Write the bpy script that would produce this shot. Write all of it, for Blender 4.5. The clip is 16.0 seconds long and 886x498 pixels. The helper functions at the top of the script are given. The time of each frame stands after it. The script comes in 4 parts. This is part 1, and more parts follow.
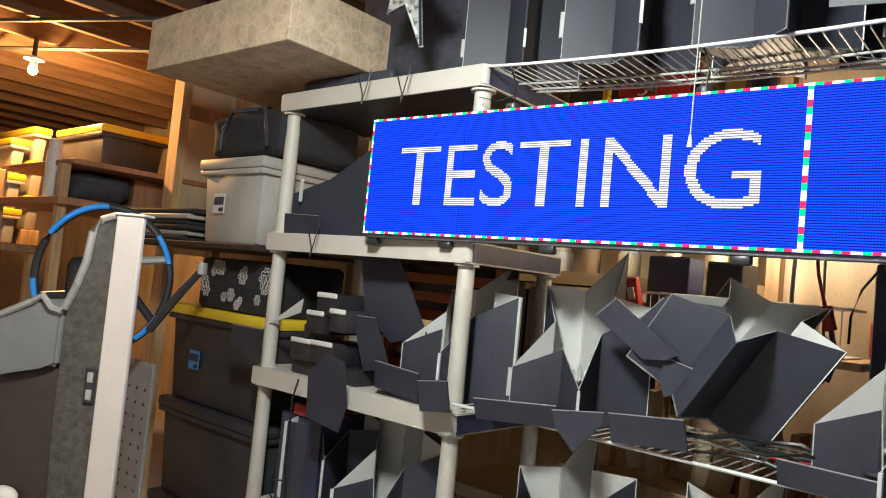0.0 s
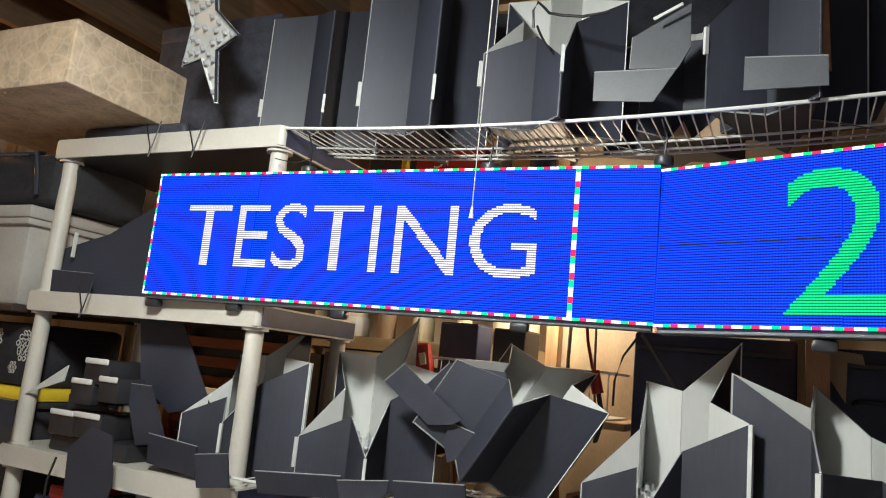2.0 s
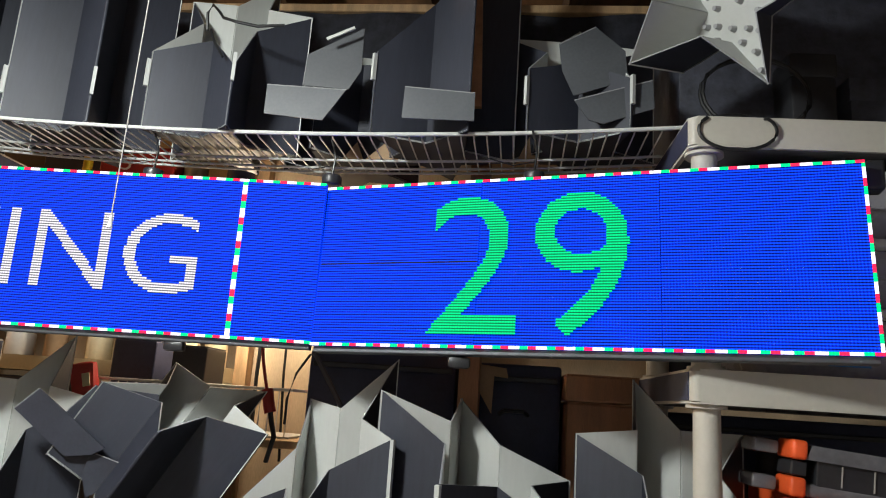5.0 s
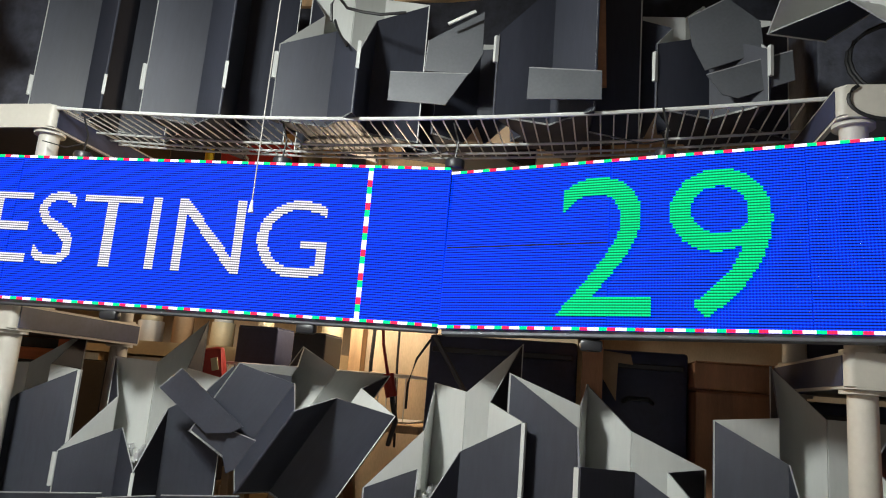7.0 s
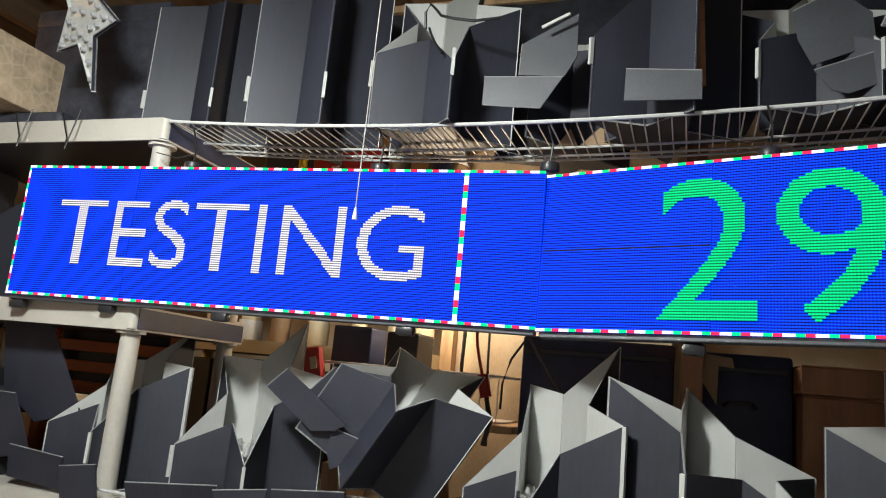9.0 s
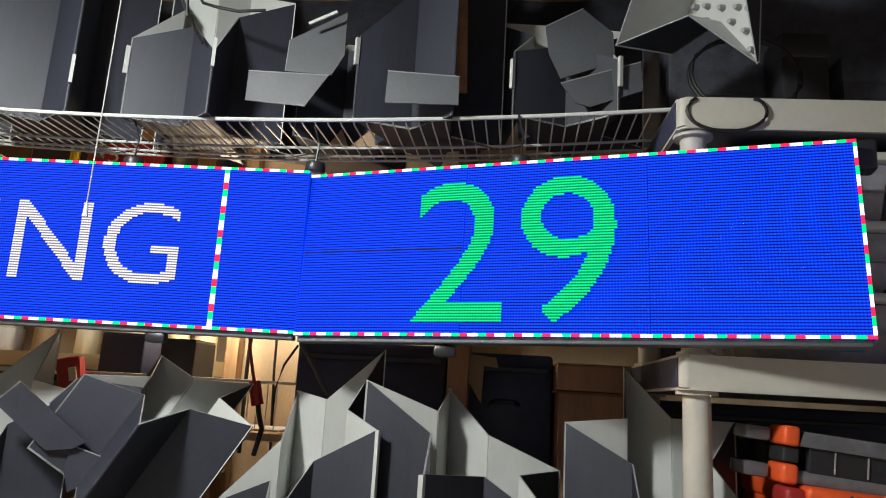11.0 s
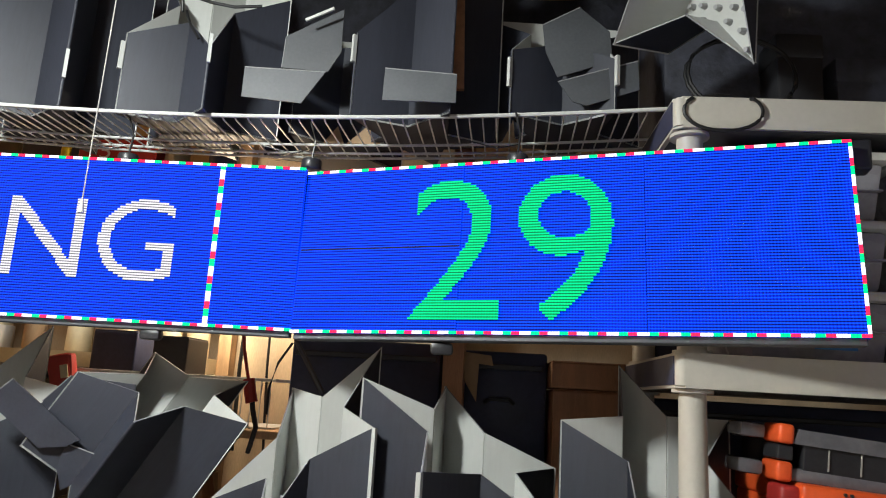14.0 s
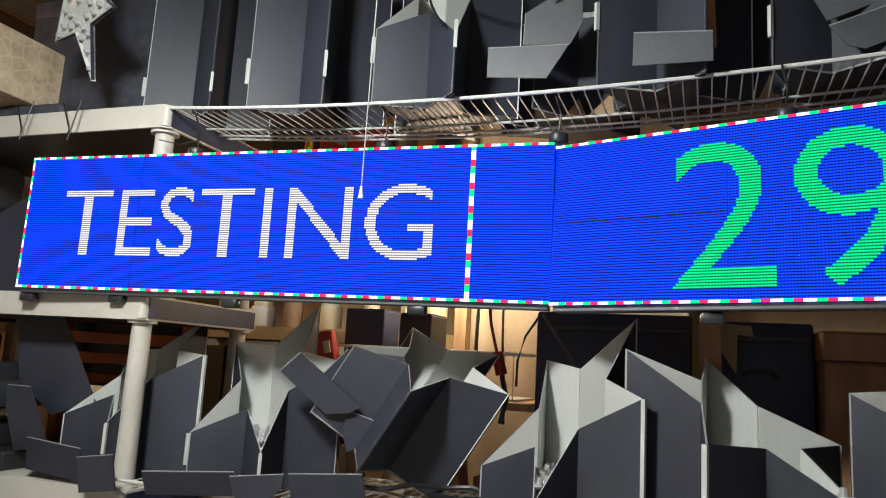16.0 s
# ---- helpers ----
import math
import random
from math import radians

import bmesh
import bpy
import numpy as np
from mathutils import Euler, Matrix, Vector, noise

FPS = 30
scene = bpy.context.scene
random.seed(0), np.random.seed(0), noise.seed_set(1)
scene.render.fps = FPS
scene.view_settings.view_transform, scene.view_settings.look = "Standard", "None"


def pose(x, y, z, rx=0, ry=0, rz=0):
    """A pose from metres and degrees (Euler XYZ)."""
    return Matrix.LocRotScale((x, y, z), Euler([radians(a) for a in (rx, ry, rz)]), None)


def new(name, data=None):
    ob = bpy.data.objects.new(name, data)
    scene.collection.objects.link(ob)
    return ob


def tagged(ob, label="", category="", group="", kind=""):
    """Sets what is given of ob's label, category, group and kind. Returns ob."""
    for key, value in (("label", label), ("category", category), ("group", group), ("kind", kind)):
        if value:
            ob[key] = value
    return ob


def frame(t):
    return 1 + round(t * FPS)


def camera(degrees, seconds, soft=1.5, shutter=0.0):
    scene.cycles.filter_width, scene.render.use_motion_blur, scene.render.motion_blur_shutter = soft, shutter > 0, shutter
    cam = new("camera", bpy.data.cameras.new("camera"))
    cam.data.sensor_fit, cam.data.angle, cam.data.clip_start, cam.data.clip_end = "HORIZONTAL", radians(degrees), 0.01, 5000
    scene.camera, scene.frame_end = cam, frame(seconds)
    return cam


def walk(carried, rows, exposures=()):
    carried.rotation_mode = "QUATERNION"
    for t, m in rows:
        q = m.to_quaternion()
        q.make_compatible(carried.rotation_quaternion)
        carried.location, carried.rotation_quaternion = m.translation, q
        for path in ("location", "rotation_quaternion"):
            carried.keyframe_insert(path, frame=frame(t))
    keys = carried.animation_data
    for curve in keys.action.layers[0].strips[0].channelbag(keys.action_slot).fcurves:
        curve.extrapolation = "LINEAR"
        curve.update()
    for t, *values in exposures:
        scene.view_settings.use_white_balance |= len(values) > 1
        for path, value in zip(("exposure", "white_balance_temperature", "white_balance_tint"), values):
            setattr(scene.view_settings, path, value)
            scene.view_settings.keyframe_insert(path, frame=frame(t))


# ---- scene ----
cam = camera(63.16, 16.0, soft=1.05)
ROWS = [
    (0, 0.0001, -0.0002, 1.2721, 92.900, -5.547, -0.002),
    (0.5, 0.0056, -0.0004, 1.2839, 95.148, -5.733, -4.328),
    (1, 0.0080, -0.0002, 1.2901, 96.928, -5.732, -7.727),
    (1.5, 0.0165, 0.0030, 1.2772, 98.607, -5.826, -11.192),
    (2, 0.0373, 0.0048, 1.2761, 99.518, -5.470, -15.344),
    (2.5, 0.0770, 0.0051, 1.2796, 100.453, -5.132, -20.052),
    (3, 0.1211, 0.0006, 1.2835, 101.335, -4.770, -25.227),
    (3.5, 0.1577, -0.0144, 1.2878, 102.121, -4.329, -30.811),
    (4, 0.1940, -0.0451, 1.3064, 102.087, -3.716, -35.578),
    (6.5, 0.1668, -0.0077, 1.2832, 101.403, -4.116, -33.310),
    (7, 0.1352, 0.0103, 1.2742, 101.288, -4.534, -28.620),
    (7.5, 0.1003, 0.0198, 1.2750, 101.028, -4.885, -24.419),
    (8, 0.0680, 0.0157, 1.2771, 100.459, -5.433, -20.742),
    (10.5, 0.1928, -0.0175, 1.2922, 101.141, -3.953, -31.046),
    (11, 0.2320, -0.0344, 1.2960, 101.654, -3.213, -35.287),
    (11.5, 0.2639, -0.0480, 1.3036, 101.822, -2.351, -38.973),
    (12, 0.2874, -0.0601, 1.3161, 101.707, -1.937, -40.823),
    (12.5, 0.2825, -0.0413, 1.3114, 101.725, -2.076, -41.235),
    (13, 0.2626, -0.0456, 1.3011, 101.971, -2.401, -40.411),
    (13.5, 0.2433, -0.0376, 1.2947, 101.887, -2.857, -38.875),
    (14, 0.2206, -0.0264, 1.2951, 101.533, -3.260, -36.161),
    (14.5, 0.1822, -0.0105, 1.2905, 101.105, -3.677, -32.430),
    (15, 0.1437, 0.0096, 1.2855, 100.387, -3.812, -28.009),
    (15.5, 0.1279, 0.0254, 1.2817, 99.577, -3.587, -24.105),
    (16, 0.1064, 0.0304, 1.2768, 98.945, -3.277, -21.145),
]
walk(cam, [(t, pose(x, y, z, rx, ry, rz)) for t, x, y, z, rx, ry, rz in ROWS],
     [(0, 0.52), (1, 0.58), (2, 0.42), (3, 0.30), (8, 0.22), (12, 0.24), (13, 0.40), (14, 0.40), (16, 0.22)])
# the shelf row's own frame: x along the shelf fronts, y into the shelves, z up
ROW = pose(0.058, 1.760, 0, 0, 0, -41)


def at(u, v, z, rx=0, ry=0, rz=0):
    return ROW @ pose(u, v, z, rx, ry, rz)


# ---- light ----
world = bpy.data.worlds.new("world")
scene.world = world
world.use_nodes = True
world.node_tree.nodes["Background"].inputs[0].default_value = (0.5, 0.55, 0.65, 1)
world.node_tree.nodes["Background"].inputs[1].default_value = 0.02


def lamp(name, place, watts, colour, size):
    data = bpy.data.lights.new(name, "POINT")
    data.energy, data.color, data.shadow_soft_size = watts, colour, size
    ob = new(name, data)
    ob.matrix_basis = at(*place)
    return ob


KEY = (0.42, -0.98, 2.10)
BULB = (-3.05, -0.025, 2.19)
AISLE = (0.42, 0.80, 1.62)
lamp("ceiling_bulb_light", KEY, 74, (0.95, 1.0, 0.96), 0.09)
lamp("far_bulb_light", (BULB[0], BULB[1], BULB[2] - 0.06), 70, (1.0, 0.50, 0.17), 0.04)
lamp("aisle_bulb_light", AISLE, 9, (1.0, 0.79, 0.56), 0.06)

# ---- materials ----


def mat(name, colour, rough=0.6, metal=0.0, vary=0.25, scale=6.0, bump=0.1, fine=90.0, stretch=(1, 1, 1), tint=None, random_tone=0.0):
    """A surface with broad stains and fine grain."""
    m = bpy.data.materials.new(name)
    m.use_nodes = True
    nt = m.node_tree
    n, link = nt.nodes, nt.links.new
    b = n["Principled BSDF"]
    b.inputs["Roughness"].default_value, b.inputs["Metallic"].default_value = rough, metal
    co = n.new("ShaderNodeTexCoord")
    mp = n.new("ShaderNodeMapping")
    mp.inputs["Scale"].default_value = stretch
    link(co.outputs["Object"], mp.inputs["Vector"])
    big, small = n.new("ShaderNodeTexNoise"), n.new("ShaderNodeTexNoise")
    for t, s, d in ((big, scale, 4.0), (small, fine, 3.0)):
        t.inputs["Scale"].default_value, t.inputs["Detail"].default_value = s, d
        link(mp.outputs["Vector"], t.inputs["Vector"])
    add = n.new("ShaderNodeMath")
    add.operation = "MULTIPLY_ADD"
    link(small.outputs["Fac"], add.inputs[0])
    add.inputs[1].default_value = 0.4
    link(big.outputs["Fac"], add.inputs[2])
    ramp = n.new("ShaderNodeValToRGB")
    ramp.color_ramp.elements[0].position, ramp.color_ramp.elements[1].position = 0.45, 0.95
    lo = tint or [c * (1 - vary) for c in colour]
    ramp.color_ramp.elements[0].color, ramp.color_ramp.elements[1].color = (*lo, 1), (*[min(1, c * (1 + vary * 0.5)) for c in colour], 1)
    link(add.outputs[0], ramp.inputs["Fac"])
    out = ramp.outputs["Color"]
    if random_tone:
        info, mr, hs = n.new("ShaderNodeObjectInfo"), n.new("ShaderNodeMapRange"), n.new("ShaderNodeHueSaturation")
        mr.inputs["To Min"].default_value, mr.inputs["To Max"].default_value = 1 - random_tone, 1 + random_tone
        link(info.outputs["Random"], mr.inputs["Value"])
        link(mr.outputs["Result"], hs.inputs["Value"])
        link(out, hs.inputs["Color"])
        out = hs.outputs["Color"]
    link(out, b.inputs["Base Color"])
    bp = n.new("ShaderNodeBump")
    bp.inputs["Strength"].default_value, bp.inputs["Distance"].default_value = bump, 0.004
    link(add.outputs[0], bp.inputs["Height"])
    link(bp.outputs["Normal"], b.inputs["Normal"])
    rr = n.new("ShaderNodeMapRange")
    rr.inputs["To Min"].default_value, rr.inputs["To Max"].default_value = max(0.05, rough - 0.1), min(1, rough + 0.1)
    link(big.outputs["Fac"], rr.inputs["Value"])
    link(rr.outputs["Result"], b.inputs["Roughness"])
    return m


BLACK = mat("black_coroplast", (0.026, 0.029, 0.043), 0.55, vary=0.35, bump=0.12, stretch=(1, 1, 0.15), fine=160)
EDGE = mat("raw_cut_edge", (0.30, 0.30, 0.31), 0.6, vary=0.3, fine=200)
WHITE = mat("white_coroplast", (0.56, 0.57, 0.55), 0.45, vary=0.10, bump=0.06, stretch=(1, 1, 0.2), fine=140)
RESIN = mat("beige_resin", (0.54, 0.51, 0.45), 0.5, vary=0.12, scale=4, bump=0.08)
WIRE = mat("white_coated_wire", (0.62, 0.62, 0.60), 0.4, vary=0.25, bump=0.03)
ALU = mat("aluminium_rail", (0.12, 0.125, 0.14), 0.55, 0.6, vary=0.2)
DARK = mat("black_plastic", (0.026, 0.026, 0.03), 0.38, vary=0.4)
CABLE = mat("black_cable", (0.014, 0.014, 0.015), 0.4)
RED = mat("red_plastic", (0.42, 0.03, 0.025), 0.45)
ORANGE = mat("orange_plastic", (0.85, 0.11, 0.025), 0.38, vary=0.2)
SLAT = mat("orange_painted_slat", (0.72, 0.18, 0.06), 0.5, vary=0.3, stretch=(1, 8, 8))
YELLOW = mat("yellow_plastic_lid", (0.72, 0.50, 0.03), 0.45, vary=0.2)
TOTE = mat("black_tote", (0.032, 0.032, 0.036), 0.5, vary=0.4)
GREY = mat("grey_tote", (0.36, 0.34, 0.31), 0.5, vary=0.15)
CARD = mat("brown_cardboard", (0.36, 0.24, 0.14), 0.85, vary=0.2, bump=0.15)
BOXTAN = mat("mottled_tan_cardboard", (0.61, 0.46, 0.31), 0.9, vary=0.35, scale=18, bump=0.3)
# darker copy of the pine, the ceiling's dimness put into its colour
JOIST = mat("dimmed_timber", (0.17, 0.10, 0.055), 0.8, vary=0.4, scale=5, stretch=(9, 0.8, 9), bump=0.2, random_tone=0.2)
web_nodes = BOXTAN.node_tree
strand = web_nodes.nodes.new("ShaderNodeTexVoronoi")
strand.feature = "DISTANCE_TO_EDGE"
strand.inputs["Scale"].default_value = 22.0
web_nodes.links.new(web_nodes.nodes["Texture Coordinate"].outputs["Object"], strand.inputs["Vector"])
thin = web_nodes.nodes.new("ShaderNodeMapRange")
thin.inputs["From Max"].default_value, thin.inputs["To Min"].default_value, thin.inputs["To Max"].default_value = 0.09, 0.45, 0.0
web_nodes.links.new(strand.outputs["Distance"], thin.inputs["Value"])
pale = web_nodes.nodes.new("ShaderNodeMix")
pale.data_type = "RGBA"
web_nodes.links.new(thin.outputs["Result"], pale.inputs["Factor"])
web_nodes.links.new(web_nodes.nodes["Color Ramp"].outputs["Color"], pale.inputs["A"])
pale.inputs["B"].default_value = (0.72, 0.60, 0.44, 1)
web_nodes.links.new(pale.outputs["Result"], web_nodes.nodes["Principled BSDF"].inputs["Base Color"])
WOOD = mat("pine", (0.52, 0.34, 0.18), 0.7, vary=0.35, scale=5, stretch=(9, 9, 0.8), bump=0.2, random_tone=0.15)
PLY = mat("plywood_wall", (0.60, 0.47, 0.31), 0.75, vary=0.3, scale=3, stretch=(3, 1, 0.7), bump=0.15)
BROWN = mat("brown_board", (0.42, 0.20, 0.10), 0.6, vary=0.35, stretch=(6, 6, 0.8), bump=0.12)
CONCRETE = mat("concrete", (0.48, 0.47, 0.45), 0.85, vary=0.3, scale=2.5, bump=0.3)
BOUNCE = mat("bounce_wall", (0.80, 0.80, 0.79), 0.8, vary=0.12, scale=2)
CLEAR = mat("clear_frosted_plastic", (0.34, 0.33, 0.36), 0.25, vary=0.3, scale=9)
SMOKE = mat("smoky_clear_plastic", (0.15, 0.145, 0.16), 0.22, vary=0.35, scale=9)
LIDW = mat("white_lid", (0.72, 0.70, 0.66), 0.45, vary=0.1)
TAPE = mat("blue_tape", (0.05, 0.24, 0.55), 0.6, vary=0.15)
PAPER = mat("cream_paper_tape", (0.66, 0.58, 0.38), 0.8, vary=0.12)
INK = mat("dark_ink", (0.04, 0.04, 0.06), 0.7)
TWEED = mat("grey_tweed", (0.075, 0.066, 0.055), 0.95, vary=0.55, scale=60, fine=320, bump=0.5)
PALE = mat("pale_edge_board", (0.62, 0.55, 0.49), 0.55, vary=0.08)
SILVER = mat("silver_trim", (0.50, 0.49, 0.46), 0.28, 0.5, vary=0.2)
GREEN = mat("dark_green", (0.03, 0.10, 0.04), 0.6)
CREAM = mat("cream_tube", (0.68, 0.58, 0.38), 0.5, vary=0.15)
BLUEGLOW = mat("blue_band", (0.03, 0.30, 0.85), 0.3, vary=0.1)
LINEN = mat("white_print", (0.62, 0.60, 0.56), 0.8)
PEG = mat("grey_pegboard", (0.30, 0.30, 0.29), 0.6)
SKIRT = mat("dark_brown_leatherette", (0.035, 0.022, 0.018), 0.6, vary=0.4, scale=12)
NET = mat("black_netting", (0.018, 0.018, 0.022), 0.8, vary=0.5, scale=40, bump=0.6)
BAG = mat("black_nylon", (0.052, 0.055, 0.075), 0.6, vary=0.5, scale=30, bump=0.5)


def glow(name, colour, strength):
    m = bpy.data.materials.new(name)
    m.use_nodes = True
    b = m.node_tree.nodes["Principled BSDF"]
    b.inputs["Base Color"].default_value = (*colour, 1)
    b.inputs["Emission Color"].default_value, b.inputs["Emission Strength"].default_value = (*colour, 1), strength
    return m


def led(name, colour, strength, chase="", gaps=(0.84, 0.97)):
    """Lamps on a 5 mm grid over a black board; chase: runs of three lamps each in white, green and red along that axis."""
    m = bpy.data.materials.new(name)
    m.use_nodes = True
    n, link = m.node_tree.nodes, m.node_tree.links.new
    b = n["Principled BSDF"]
    b.inputs["Base Color"].default_value = (0.004, 0.004, 0.005, 1)
    co, sep = n.new("ShaderNodeTexCoord"), n.new("ShaderNodeSeparateXYZ")
    link(co.outputs["Object"], sep.inputs[0])

    def calc(op, a, c=None, d=None):
        k = n.new("ShaderNodeMath")
        k.operation = op
        for i, s in enumerate((a, c, d)):
            if s is None:
                continue
            if isinstance(s, float):
                k.inputs[i].default_value = s
            else:
                link(s, k.inputs[i])
        return k.outputs[0]

    waves = [calc("MULTIPLY_ADD", calc("COSINE", calc("MULTIPLY", sep.outputs[i], 2 * math.pi / 0.005)), -0.5, 0.5) for i in (0, 2)]
    # thin dark gaps between the lamps; rows read more strongly than columns
    bars = [calc("MULTIPLY_ADD", calc("POWER", calc("SUBTRACT", 1.0, w), 1.1), -g, 1.0) for w, g in zip(waves, gaps)]
    dot = calc("MULTIPLY", bars[0], bars[1])
    big = n.new("ShaderNodeTexNoise")
    big.inputs["Scale"].default_value = 7.0
    link(co.outputs["Object"], big.inputs["Vector"])
    power = calc("MULTIPLY", calc("MULTIPLY", dot, calc("MULTIPLY_ADD", big.outputs["Fac"], 0.3, 0.85)), strength * 3.3)
    b.inputs["Specular IOR Level"].default_value, b.inputs["Roughness"].default_value = 0.03, 0.8
    link(power, b.inputs["Emission Strength"])
    b.inputs["Emission Color"].default_value = (*colour, 1)
    if chase:
        ramp = n.new("ShaderNodeValToRGB")
        ramp.color_ramp.interpolation = "CONSTANT"
        e = ramp.color_ramp.elements
        e[0].color = (0.9, 0.85, 0.95, 1)
        e[1].position, e[1].color = 0.4, (0.0, 0.75, 0.22, 1)
        e.new(0.7).color = (0.9, 0.02, 0.08, 1)
        link(calc("FRACT", calc("MULTIPLY", sep.outputs[0 if chase == "x" else 2], 1 / 0.048)), ramp.inputs["Fac"])
        link(ramp.outputs["Color"], b.inputs["Emission Color"])
    return m


LED_BLUE = led("led_blue", (0.001, 0.040, 1.0), 0.80, gaps=(0.50, 0.995))
LED_WHITE = led("led_white", (0.95, 0.91, 1.0), 0.42, gaps=(0.30, 0.92))
SEAM = mat("seam_gap", (0.006, 0.006, 0.010), 0.95, bump=0.0)
NAVY = mat("navy_black_case", (0.036, 0.043, 0.090), 0.5, vary=0.4, scale=12)
LED_GREEN = led("led_green", (0.0, 0.84, 0.27), 0.42, gaps=(0.25, 0.88))
LED_RUN_X = led("led_border_across", (1, 1, 1), 0.5, "x", (0.3, 0.0))
LED_RUN_Z = led("led_border_upright", (1, 1, 1), 0.5, "z", (0.0, 0.3))
BULB_GLASS = glow("lit_bulb", (1.0, 0.62, 0.22), 30)

# ---- builders ----


def thing(name, m, label, category, group="", kind=""):
    e = new(name)
    e.empty_display_size = 0.05
    e.matrix_basis = m
    return tagged(e, label, category, group, kind)


def mesh_of(name, bm, *mats, smooth=False):
    me = bpy.data.meshes.new(name)
    bmesh.ops.recalc_face_normals(bm, faces=bm.faces)
    bm.to_mesh(me)
    bm.free()
    for m in mats:
        me.materials.append(m)
    if smooth:
        me.shade_smooth()
        me.set_sharp_from_angle(angle=radians(35))
    return me


def part(name, bm, material, parent, label="", m=None, smooth=False):
    me = bm if isinstance(bm, bpy.types.Mesh) else mesh_of(name, bm, *(material if isinstance(material, (list, tuple)) else (material,)), smooth=smooth)
    ob = new(name, me)
    ob.parent = parent
    if m is not None:
        ob.matrix_basis = m
    return tagged(ob, label)


def solo(name, bm, material, m, label, category, group="", kind="", smooth=False):
    ob = new(name, mesh_of(name, bm, *(material if isinstance(material, (list, tuple)) else (material,)), smooth=smooth))
    ob.matrix_basis = m
    return tagged(ob, label, category, group, kind)


def box(x0, x1, y0, y1, z0, z1, bevel=0.0, seg=2, bm=None, taper=1.0):
    bm2 = bmesh.new()
    bmesh.ops.create_cube(bm2, size=1)
    cx, cy = (x0 + x1) / 2, (y0 + y1) / 2
    for v in bm2.verts:
        low = v.co.z < 0
        k = taper if low else 1.0
        v.co = Vector((cx + v.co.x * (x1 - x0) * k, cy + v.co.y * (y1 - y0) * k, z0 if low else z1))
    if bevel:
        bmesh.ops.bevel(bm2, geom=bm2.edges[:], offset=bevel, segments=seg, affect="EDGES", profile=0.5)
    return merge(bm, bm2)


def merge(bm, bm2):
    if bm is None:
        return bm2
    tmp = bpy.data.meshes.new("tmp")
    bm2.to_mesh(tmp)
    bm2.free()
    bm.from_mesh(tmp)
    bpy.data.meshes.remove(tmp)
    return bm


def cyl(r, z0, z1, r2=None, seg=20, bm=None, bevel=0.0, x=0.0, y=0.0):
    bm2 = bmesh.new()
    bmesh.ops.create_cone(bm2, cap_ends=True, segments=seg, radius1=r, radius2=r if r2 is None else r2, depth=z1 - z0)
    bmesh.ops.translate(bm2, verts=bm2.verts, vec=(x, y, (z0 + z1) / 2))
    if bevel:
        rim = [e for e in bm2.edges if abs(e.verts[0].co.z - e.verts[1].co.z) < 1e-6]
        bmesh.ops.bevel(bm2, geom=rim, offset=bevel, segments=2, affect="EDGES", profile=0.5)
    return merge(bm, bm2)


def tube(points, r, seg=7, bm=None, closed=False):
    """A round bar along a line of points."""
    bm = bm or bmesh.new()
    pts = [Vector(p) for p in points]
    rings = []
    for i, p in enumerate(pts):
        a = pts[i - 1] if i or closed else p
        c = pts[(i + 1) % len(pts)] if i + 1 < len(pts) or closed else p
        d = (c - a).normalized()
        side = d.cross(Vector((0, 0, 1)) if abs(d.z) < 0.9 else Vector((1, 0, 0))).normalized()
        up = side.cross(d)
        rings.append([bm.verts.new(p + r * (math.cos(2 * math.pi * k / seg) * side + math.sin(2 * math.pi * k / seg) * up)) for k in range(seg)])
    for i in range(len(rings) if closed else len(rings) - 1):
        a, b = rings[i], rings[(i + 1) % len(rings)]
        for k in range(seg):
            bm.faces.new((a[k], a[(k + 1) % seg], b[(k + 1) % seg], b[k]))
    if not closed:
        bm.faces.new(rings[0][::-1])
        bm.faces.new(rings[-1])
    return bm


def slab(outline, z0, z1, bm=None):
    """A flat piece with this outline in x and y."""
    bm = bm or bmesh.new()
    lo = [bm.verts.new((x, y, z0)) for x, y in outline]
    hi = [bm.verts.new((x, y, z1)) for x, y in outline]
    bm.faces.new(lo[::-1])
    bm.faces.new(hi)
    k = len(lo)
    for i in range(k):
        bm.faces.new((lo[i], lo[(i + 1) % k], hi[(i + 1) % k], hi[i]))
    return bm


def rounded(w, d, r, n=5):
    """Outline of a rectangle from 0, 0 to w, d with round corners."""
    out = []
    for cx, cy, a in ((w - r, r, -90), (w - r, d - r, 0), (r, d - r, 90), (r, r, 180)):
        out += [(cx + r * math.cos(radians(a + 90 * i / n)), cy + r * math.sin(radians(a + 90 * i / n))) for i in range(n + 1)]
    return out


def hang(a, b, drop, n=12):
    """A slack line between two points."""
    a, b = Vector(a), Vector(b)
    return [a.lerp(b, i / n) - Vector((0, 0, 4 * drop * (i / n) * (1 - i / n))) for i in range(n + 1)]


# ---- the room ----


def structure(name, bm, material, label, category):
    return solo(name, bm, material, ROW.copy(), label, category, kind="structure")


